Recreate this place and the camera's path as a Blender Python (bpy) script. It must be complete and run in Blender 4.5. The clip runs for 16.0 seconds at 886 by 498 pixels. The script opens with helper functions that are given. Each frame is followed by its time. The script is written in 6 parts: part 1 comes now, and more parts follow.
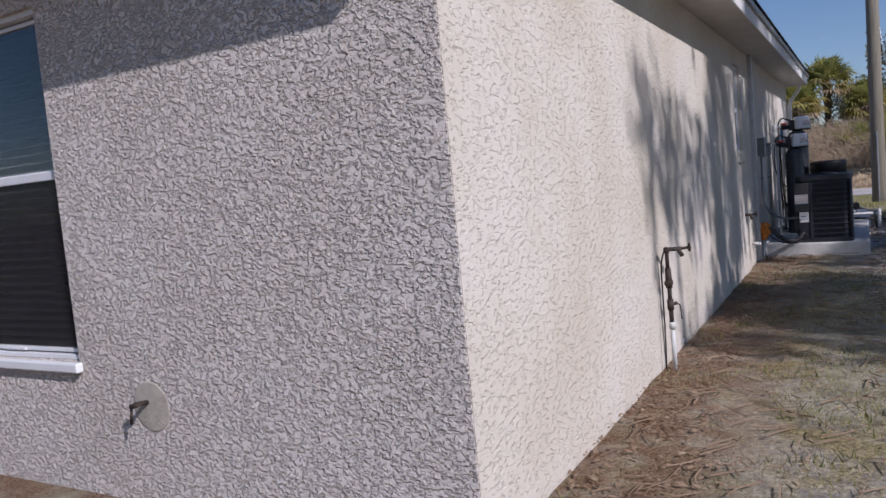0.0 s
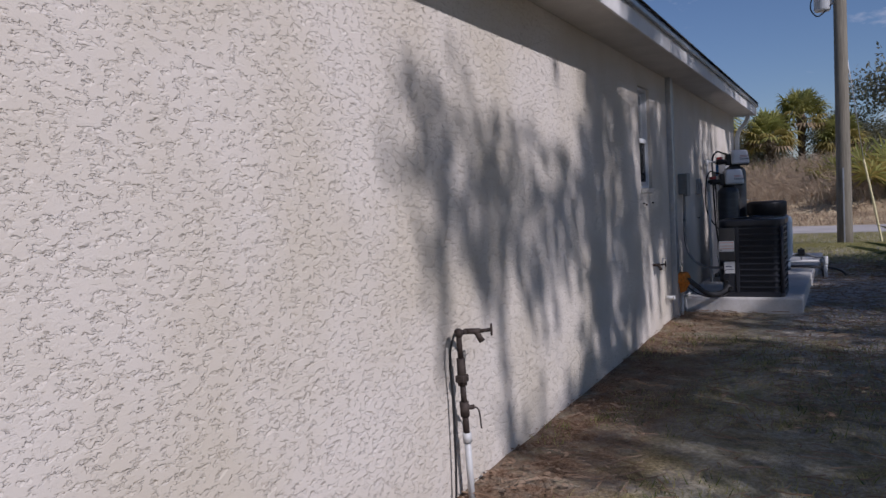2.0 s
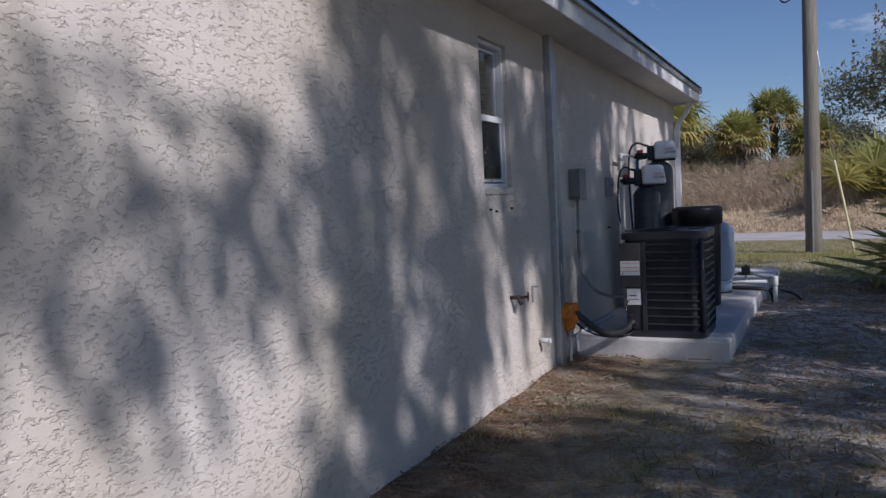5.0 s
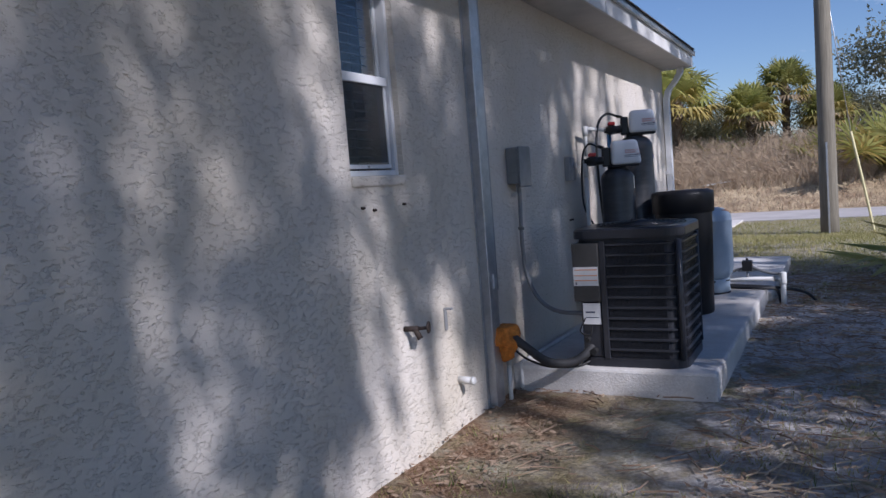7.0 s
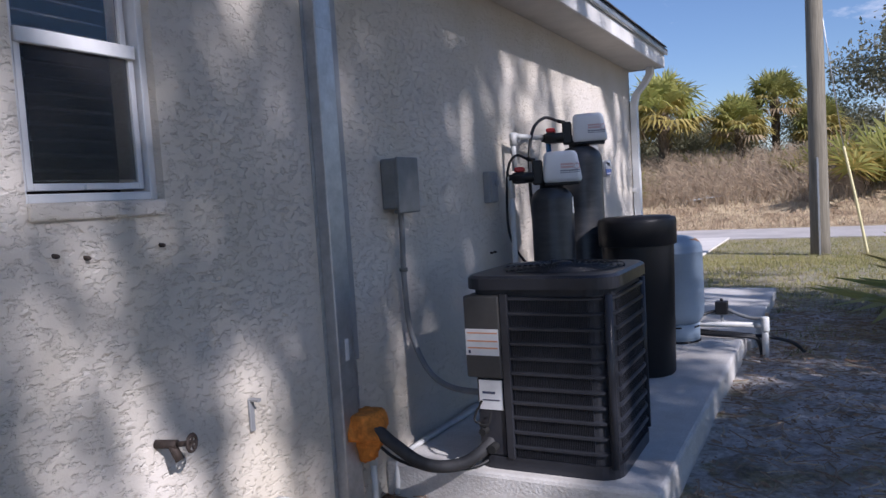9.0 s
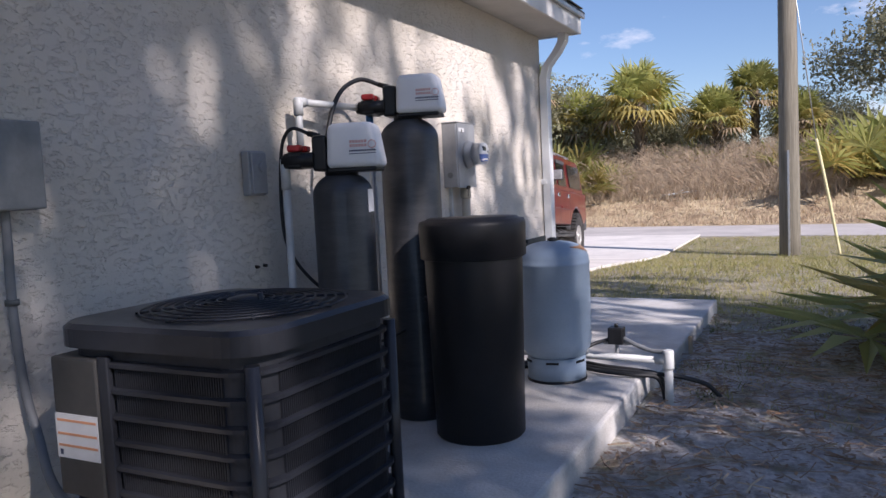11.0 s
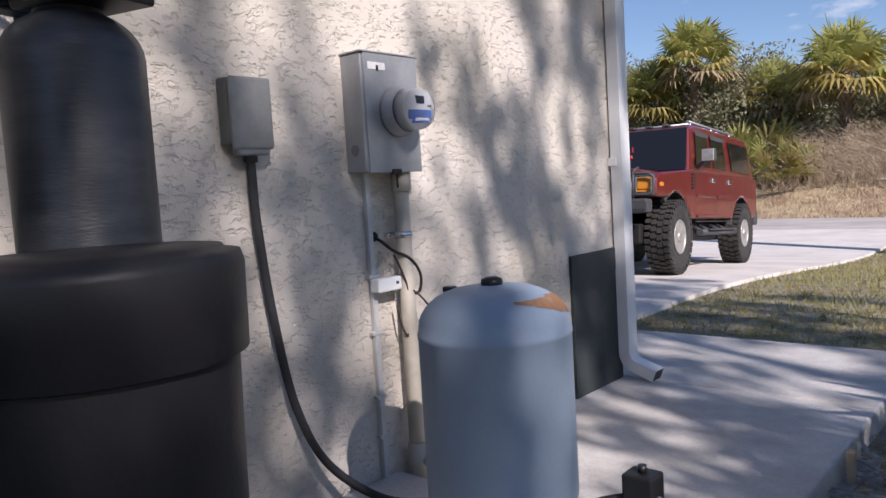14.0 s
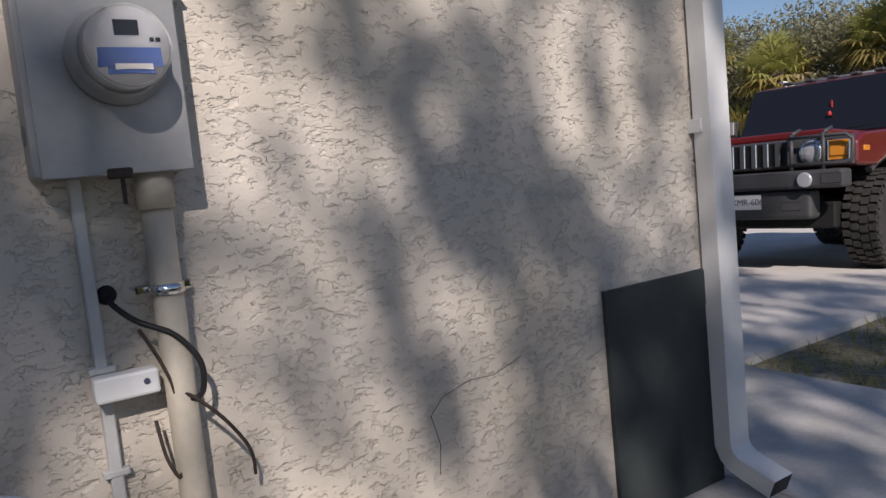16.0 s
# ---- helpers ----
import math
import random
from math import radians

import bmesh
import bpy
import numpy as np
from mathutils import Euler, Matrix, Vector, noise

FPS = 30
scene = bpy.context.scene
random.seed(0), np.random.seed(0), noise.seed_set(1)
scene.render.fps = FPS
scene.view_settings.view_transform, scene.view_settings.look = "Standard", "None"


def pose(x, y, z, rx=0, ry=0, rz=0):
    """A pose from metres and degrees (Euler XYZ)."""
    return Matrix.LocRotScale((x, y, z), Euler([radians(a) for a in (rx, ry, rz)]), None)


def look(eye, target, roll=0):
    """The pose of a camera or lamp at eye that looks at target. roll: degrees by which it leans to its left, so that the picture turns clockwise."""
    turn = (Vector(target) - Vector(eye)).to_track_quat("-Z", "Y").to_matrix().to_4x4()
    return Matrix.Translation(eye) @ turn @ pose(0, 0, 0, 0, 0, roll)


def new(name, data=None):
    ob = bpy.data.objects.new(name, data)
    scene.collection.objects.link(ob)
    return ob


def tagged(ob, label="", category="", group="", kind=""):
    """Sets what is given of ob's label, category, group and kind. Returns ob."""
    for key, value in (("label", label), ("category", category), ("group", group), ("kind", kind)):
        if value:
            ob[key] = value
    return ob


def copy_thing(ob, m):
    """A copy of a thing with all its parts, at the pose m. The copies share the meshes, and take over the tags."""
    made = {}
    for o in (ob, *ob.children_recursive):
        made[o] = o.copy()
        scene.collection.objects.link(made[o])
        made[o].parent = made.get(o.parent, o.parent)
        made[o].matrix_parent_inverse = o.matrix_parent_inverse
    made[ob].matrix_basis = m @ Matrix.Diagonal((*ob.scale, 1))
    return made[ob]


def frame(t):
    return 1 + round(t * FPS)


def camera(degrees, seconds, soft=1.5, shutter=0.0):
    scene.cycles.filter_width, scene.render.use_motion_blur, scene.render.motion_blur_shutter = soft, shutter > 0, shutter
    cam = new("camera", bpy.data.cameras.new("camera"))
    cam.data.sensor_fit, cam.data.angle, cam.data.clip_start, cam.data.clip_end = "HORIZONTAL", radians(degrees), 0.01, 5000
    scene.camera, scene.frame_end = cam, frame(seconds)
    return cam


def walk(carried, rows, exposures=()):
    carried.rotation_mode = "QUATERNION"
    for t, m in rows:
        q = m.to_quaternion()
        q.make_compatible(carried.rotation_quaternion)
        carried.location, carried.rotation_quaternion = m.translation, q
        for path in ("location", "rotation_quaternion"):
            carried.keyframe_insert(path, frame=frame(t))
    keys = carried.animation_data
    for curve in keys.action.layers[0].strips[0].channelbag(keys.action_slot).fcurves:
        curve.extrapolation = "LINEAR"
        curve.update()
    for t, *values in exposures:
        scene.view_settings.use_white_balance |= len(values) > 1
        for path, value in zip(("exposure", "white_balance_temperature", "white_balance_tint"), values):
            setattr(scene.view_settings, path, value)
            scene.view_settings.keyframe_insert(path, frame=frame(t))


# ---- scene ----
cam = camera(61.2, 16.0)
PATH = [
    (0, (1.208, -2.233, 1.357), (0.224, -0.5, 1.186), -5.2),
    (0.5, (1.374, -1.76, 1.364), (0.441, 0.003, 1.221), -5.1),
    (1, (1.431, -1.282, 1.368), (0.555, 0.512, 1.263), -4.4),
    (1.5, (1.538, -0.828, 1.354), (0.642, 0.958, 1.282), -3.8),
    (2, (1.671, -0.354, 1.408), (0.721, 1.402, 1.285), -3.2),
    (2.5, (1.717, 0.181, 1.396), (0.727, 1.912, 1.234), -3.0),
    (3, (1.814, 0.643, 1.367), (0.783, 2.35, 1.208), -3.4),
    (3.5, (1.79, 1.121, 1.385), (0.778, 2.84, 1.234), -2.9),
    (4, (1.894, 1.54, 1.351), (0.878, 3.259, 1.228), -3.9),
    (4.5, (1.899, 1.898, 1.352), (0.935, 3.647, 1.229), -3.1),
    (5, (1.92, 2.3, 1.346), (1.008, 4.076, 1.227), -2.9),
    (7.5, (1.882, 4.272, 1.351), (0.935, 6.026, 1.186), -4.7),
    (8, (1.834, 4.606, 1.35), (0.891, 6.361, 1.182), -4.7),
    (8.5, (1.809, 5.005, 1.361), (0.874, 6.767, 1.209), -4.4),
    (9, (1.858, 5.421, 1.387), (0.936, 7.19, 1.252), -3.6),
    (9.5, (1.871, 5.867, 1.357), (1.004, 7.666, 1.253), -3.0),
    (10, (1.971, 6.269, 1.362), (1.12, 8.075, 1.246), -2.5),
    (12.5, (2.278, 8.349, 1.271), (1.25, 10.052, 1.064), -3.8),
    (13, (2.209, 8.732, 1.278), (1.13, 10.407, 1.103), -3.8),
    (13.5, (2.112, 9.18, 1.267), (0.927, 10.783, 1.112), -4.0),
    (14, (2.003, 9.649, 1.268), (0.697, 11.155, 1.103), -3.5),
    (14.5, (1.934, 10.134, 1.267), (0.5, 11.519, 1.106), -3.6),
    (15, (1.872, 10.568, 1.273), (0.353, 11.858, 1.104), -3.8),
    (15.5, (1.794, 10.978, 1.284), (0.198, 12.168, 1.096), -4.2),
    (16, (1.608, 11.324, 1.27), (-0.057, 12.415, 1.075), -5.7),
]
walk(cam, [(t, look(eye, target, roll)) for t, eye, target, roll in PATH],
     [(0, -0.08, 5800, 22), (2, -0.42, 5800, 23), (3.5, -0.46, 5750, 22), (5, -0.18, 5750, 21), (7.5, 0.3, 5650, 21), (9, 0.46, 5800, 22), (12.5, 0.7, 6250, 23), (14.5, 0.3, 6250, 21), (16, -0.02, 6550, 19)])

# ---- sky, sun ----
SUN = Vector((1.0, -0.45, 0.79)).normalized()
world = bpy.data.worlds.new("sky")
scene.world = world
world.use_nodes = True
wn = world.node_tree.nodes
sky = wn.new("ShaderNodeTexSky")
sky.sky_type = "NISHITA"
sky.sun_disc = False
sky.sun_elevation = math.asin(SUN.z)
sky.sun_rotation = math.atan2(SUN.x, SUN.y)
sky.air_density, sky.dust_density, sky.ozone_density = 1.0, 0.15, 4.0
wl = world.node_tree.links
wtc, wno, wra, wmi = wn.new("ShaderNodeTexCoord"), wn.new("ShaderNodeTexNoise"), wn.new("ShaderNodeMapRange"), wn.new("ShaderNodeMix")
wmp = wn.new("ShaderNodeMapping")
wmp.inputs["Scale"].default_value = (1, 1, 2.6)
wl.new(wtc.outputs["Generated"], wmp.inputs[0])
wl.new(wmp.outputs[0], wno.inputs["Vector"])
wno.inputs["Scale"].default_value, wno.inputs["Detail"].default_value, wno.inputs["Roughness"].default_value = 9.0, 6, 0.6
wra.inputs[1].default_value, wra.inputs[2].default_value, wra.inputs[4].default_value = 0.60, 0.76, 0.75
wl.new(wno.outputs[0], wra.inputs[0])
wmi.data_type = "RGBA"
wl.new(wra.outputs[0], wmi.inputs[0])
wl.new(sky.outputs[0], wmi.inputs[6])
wmi.inputs[7].default_value = (8.0, 8.2, 8.6, 1)
wl.new(wmi.outputs[2], wn["Background"].inputs[0])
wn["Background"].inputs[1].default_value = 0.08
sun = new("sun", bpy.data.lights.new("sun", "SUN"))
sun.data.energy, sun.data.angle, sun.data.color = 4.2, radians(0.53), (1.0, 0.95, 0.87)
sun.matrix_world = look(SUN * 50, (0, 0, 0))


# ---- materials ----
def mat(name, color, rough=0.6, metal=0.0, var=0.15, scale=8.0, bump=0.0, bscale=60.0, color2=None, fine=0.5, coat=0.0, aniso=(1, 1, 1), obvar=0.0, spec=0.5, thr=(0.35, 0.65)):
    """A surface with two scales of variation in colour and a fine relief."""
    m = bpy.data.materials.new(name)
    m.use_nodes = True
    t = m.node_tree
    N, L = t.nodes, t.links
    b = N["Principled BSDF"]
    tc = N.new("ShaderNodeTexCoord")
    mp = N.new("ShaderNodeMapping")
    mp.inputs["Scale"].default_value = aniso
    L.new(tc.outputs["Object"], mp.inputs[0])
    n1 = N.new("ShaderNodeTexNoise")
    n1.inputs["Scale"].default_value = scale
    n1.inputs["Detail"].default_value = 6
    n1.inputs["Roughness"].default_value = 0.65
    L.new(mp.outputs[0], n1.inputs["Vector"])
    r = N.new("ShaderNodeMapRange")
    r.inputs[1].default_value, r.inputs[2].default_value = thr
    L.new(n1.outputs[0], r.inputs[0])
    mix = N.new("ShaderNodeMix")
    mix.data_type = "RGBA"
    c2 = color2 or tuple(c * (1 - 2 * var) for c in color)
    mix.inputs[6].default_value = (*color, 1)
    mix.inputs[7].default_value = (*c2, 1)
    L.new(r.outputs[0], mix.inputs[0])
    n2 = N.new("ShaderNodeTexNoise")
    n2.inputs["Scale"].default_value = bscale
    n2.inputs["Detail"].default_value = 3
    L.new(mp.outputs[0], n2.inputs["Vector"])
    hs = N.new("ShaderNodeHueSaturation")
    r2 = N.new("ShaderNodeMapRange")
    r2.inputs[3].default_value, r2.inputs[4].default_value = 1 - fine * 0.4, 1 + fine * 0.4
    L.new(n2.outputs[0], r2.inputs[0])
    val = r2.outputs[0]
    if obvar:
        oi = N.new("ShaderNodeObjectInfo")
        r3 = N.new("ShaderNodeMapRange")
        r3.inputs[3].default_value, r3.inputs[4].default_value = 1 - obvar, 1 + obvar
        L.new(oi.outputs["Random"], r3.inputs[0])
        mu = N.new("ShaderNodeMath")
        mu.operation = "MULTIPLY"
        L.new(val, mu.inputs[0])
        L.new(r3.outputs[0], mu.inputs[1])
        val = mu.outputs[0]
    L.new(val, hs.inputs["Value"])
    L.new(mix.outputs[2], hs.inputs["Color"])
    L.new(hs.outputs[0], b.inputs["Base Color"])
    rr = N.new("ShaderNodeMapRange")
    rr.inputs[3].default_value, rr.inputs[4].default_value = max(0.02, rough - 0.08), min(1, rough + 0.1)
    L.new(n1.outputs[0], rr.inputs[0])
    L.new(rr.outputs[0], b.inputs["Roughness"])
    b.inputs["Metallic"].default_value = metal
    b.inputs["Coat Weight"].default_value = coat
    b.inputs["Specular IOR Level"].default_value = spec
    if bump:
        bp = N.new("ShaderNodeBump")
        bp.inputs["Strength"].default_value = 1.0
        bp.inputs["Distance"].default_value = bump
        L.new(n2.outputs[0], bp.inputs["Height"])
        L.new(bp.outputs[0], b.inputs["Normal"])
    return m


def stucco_mat(name, color, tint, depth, size, least, lo_edge=0.45, edge=0.03, squash=1.5, wear=9):
    """Trowelled stucco: flat worn pads broken by short crooked ridges and pits, over a fine sandy grain."""
    m = bpy.data.materials.new(name)
    m.use_nodes = True
    t = m.node_tree
    N, L = t.nodes, t.links
    b = N["Principled BSDF"]
    tc = N.new("ShaderNodeTexCoord")
    flat = N.new("ShaderNodeMapping")
    flat.inputs["Scale"].default_value = (1, 1, squash)
    L.new(tc.outputs["Object"], flat.inputs[0])
    wob = N.new("ShaderNodeTexNoise")
    wob.inputs["Scale"].default_value = 40
    wob.inputs["Detail"].default_value = 2
    L.new(tc.outputs["Object"], wob.inputs["Vector"])
    sc = N.new("ShaderNodeVectorMath")
    sc.operation = "SCALE"
    sc.inputs["Scale"].default_value = 0.03
    L.new(wob.outputs["Color"], sc.inputs[0])
    ad = N.new("ShaderNodeVectorMath")
    ad.operation = "ADD"
    L.new(flat.outputs[0], ad.inputs[0])
    L.new(sc.outputs[0], ad.inputs[1])
    a = N.new("ShaderNodeTexNoise")
    a.inputs["Scale"].default_value = size
    a.inputs["Detail"].default_value = 3.0
    a.inputs["Roughness"].default_value = 0.55
    L.new(ad.outputs[0], a.inputs["Vector"])
    ramp = N.new("ShaderNodeValToRGB")
    e = ramp.color_ramp.elements
    e[0].position, e[0].color = lo_edge, (0, 0, 0, 1)
    e[1].position, e[1].color = 0.62, (1, 1, 1, 1)
    k = ramp.color_ramp.elements.new(lo_edge + edge)
    k.color = (0.8, 0.8, 0.8, 1)
    L.new(a.outputs[0], ramp.inputs[0])
    g = N.new("ShaderNodeTexNoise")
    g.inputs["Scale"].default_value = 190
    g.inputs["Detail"].default_value = 3
    L.new(tc.outputs["Object"], g.inputs["Vector"])
    h = N.new("ShaderNodeMath")
    h.operation = "MULTIPLY_ADD"
    h.inputs[1].default_value = 0.16
    L.new(g.outputs[0], h.inputs[0])
    worn = N.new("ShaderNodeTexNoise")
    worn.inputs["Scale"].default_value = wear
    worn.inputs["Detail"].default_value = 3
    L.new(flat.outputs[0], worn.inputs["Vector"])
    wr = N.new("ShaderNodeMapRange")
    wr.inputs[1].default_value, wr.inputs[2].default_value = 0.42, 0.6
    wr.inputs[3].default_value = least
    L.new(worn.outputs[0], wr.inputs[0])
    lo = N.new("ShaderNodeMix")
    lo.inputs[2].default_value = 0.9
    L.new(wr.outputs[0], lo.inputs[0])
    L.new(ramp.outputs[0], lo.inputs[3])
    L.new(lo.outputs[0], h.inputs[2])
    bp = N.new("ShaderNodeBump")
    bp.inputs["Strength"].default_value = 1.0
    bp.inputs["Distance"].default_value = depth
    L.new(h.outputs[0], bp.inputs["Height"])
    L.new(bp.outputs[0], b.inputs["Normal"])
    st = N.new("ShaderNodeTexNoise")
    st.inputs["Scale"].default_value = 1.3
    st.inputs["Detail"].default_value = 5
    L.new(tc.outputs["Object"], st.inputs["Vector"])
    r = N.new("ShaderNodeMapRange")
    r.inputs[1].default_value, r.inputs[2].default_value = 0.38, 0.66
    L.new(st.outputs[0], r.inputs[0])
    mix = N.new("ShaderNodeMix")
    mix.data_type = "RGBA"
    mix.inputs[6].default_value = (*color, 1)
    mix.inputs[7].default_value = (*tint, 1)
    L.new(r.outputs[0], mix.inputs[0])
    L.new(mix.outputs[2], b.inputs["Base Color"])
    b.inputs["Roughness"].default_value = 0.9
    b.inputs["Specular IOR Level"].default_value = 0.2
    return m


def ground_mat():
    """Thin winter lawn: straw, green patches and bare grey sand, with leaf mould by the house and dry weeds across the road."""
    m = bpy.data.materials.new("lawn_and_sand")
    m.use_nodes = True
    t = m.node_tree
    N, L = t.nodes, t.links
    b = N["Principled BSDF"]
    geo = N.new("ShaderNodeNewGeometry")
    sep = N.new("ShaderNodeSeparateXYZ")
    L.new(geo.outputs["Position"], sep.inputs[0])

    def noise_tex(s, d=5, lo=0.4, hi=0.6, dist=0.0):
        n = N.new("ShaderNodeTexNoise")
        n.inputs["Scale"].default_value, n.inputs["Detail"].default_value = s, d
        n.inputs["Roughness"].default_value = 0.65
        n.inputs["Distortion"].default_value = dist
        L.new(geo.outputs["Position"], n.inputs["Vector"])
        r = N.new("ShaderNodeMapRange")
        r.inputs[1].default_value, r.inputs[2].default_value = lo, hi
        L.new(n.outputs[0], r.inputs[0])
        return r.outputs[0]

    def rng(sock, lo, hi):
        r = N.new("ShaderNodeMapRange")
        r.interpolation_type = "SMOOTHSTEP"
        r.inputs[1].default_value, r.inputs[2].default_value = lo, hi
        L.new(sock, r.inputs[0])
        return r.outputs[0]

    def op(kind, a, c):
        n = N.new("ShaderNodeMath")
        n.operation = kind
        n.use_clamp = True
        for i, s in enumerate((a, c)):
            if isinstance(s, (int, float)):
                n.inputs[i].default_value = s
            else:
                L.new(s, n.inputs[i])
        return n.outputs[0]

    def mixc(f, a, c):
        n = N.new("ShaderNodeMix")
        n.data_type = "RGBA"
        L.new(f, n.inputs[0])
        for i, s in ((6, a), (7, c)):
            if isinstance(s, tuple):
                n.inputs[i].default_value = (*s, 1)
            else:
                L.new(s, n.inputs[i])
        return n.outputs[2]

    straw = mixc(noise_tex(45, 4), (0.44, 0.36, 0.19), (0.20, 0.17, 0.08))
    straw = mixc(noise_tex(7.0, 6, 0.5, 0.62, 0.8), straw, (0.12, 0.095, 0.055))
    lawn = mixc(noise_tex(1.1, 6, 0.46, 0.72), straw, (0.22, 0.23, 0.085))
    sand = mixc(noise_tex(30, 6), (0.72, 0.68, 0.65), (0.42, 0.38, 0.35))
    bare_zone = op("MULTIPLY", op("MULTIPLY", rng(sep.outputs[1], 5.0, 8.5), op("SUBTRACT", 1.0, rng(sep.outputs[1], 13.0, 14.6))), rng(sep.outputs[0], 0.9, 1.5))
    bare = op("MULTIPLY", noise_tex(2.2, 6, 0.33, 0.5, 0.6), op("ADD", op("MULTIPLY", bare_zone, 0.7), 0.38))
    soil = mixc(noise_tex(55, 5), (0.11, 0.085, 0.06), (0.22, 0.17, 0.12))
    sand = mixc(op("MULTIPLY", noise_tex(3.1, 7, 0.48, 0.64, 1.2), 0.75), sand, soil)
    c = mixc(bare, lawn, sand)
    mould = mixc(noise_tex(60, 4), (0.15, 0.085, 0.05), (0.30, 0.20, 0.13))
    near = op("SUBTRACT", 1.0, rng(sep.outputs[0], 0.25, 1.0))
    before = op("SUBTRACT", 1.0, rng(sep.outputs[1], 9.0, 11.0))
    wn_ = op("MULTIPLY", op("MULTIPLY", near, before), noise_tex(3.5, 5, 0.3, 0.55))
    c = mixc(wn_, c, mould)
    weeds = mixc(noise_tex(0.9, 7, 0.42, 0.6, 0.8), (0.58, 0.46, 0.29), (0.30, 0.21, 0.13))
    c = mixc(op("MULTIPLY", rng(sep.outputs[1], 33.0, 36.0), 0.9), c, weeds)
    L.new(c, b.inputs["Base Color"])
    b.inputs["Roughness"].default_value = 0.95
    b.inputs["Specular IOR Level"].default_value = 0.1
    bp = N.new("ShaderNodeBump")
    bp.inputs["Distance"].default_value = 0.03
    bp.inputs["Strength"].default_value = 0.8
    L.new(noise_tex(38, 6, 0.2, 0.8), bp.inputs["Height"])
    L.new(bp.outputs[0], b.inputs["Normal"])
    return m


def glass_mat(name, rough=0.02, color=(1, 1, 1)):
    m = bpy.data.materials.new(name)
    m.use_nodes = True
    b = m.node_tree.nodes["Principled BSDF"]
    b.inputs["Base Color"].default_value = (*color, 1)
    b.inputs["Transmission Weight"].default_value = 1.0
    b.inputs["Roughness"].default_value = rough
    b.inputs["IOR"].default_value = 1.45
    return m


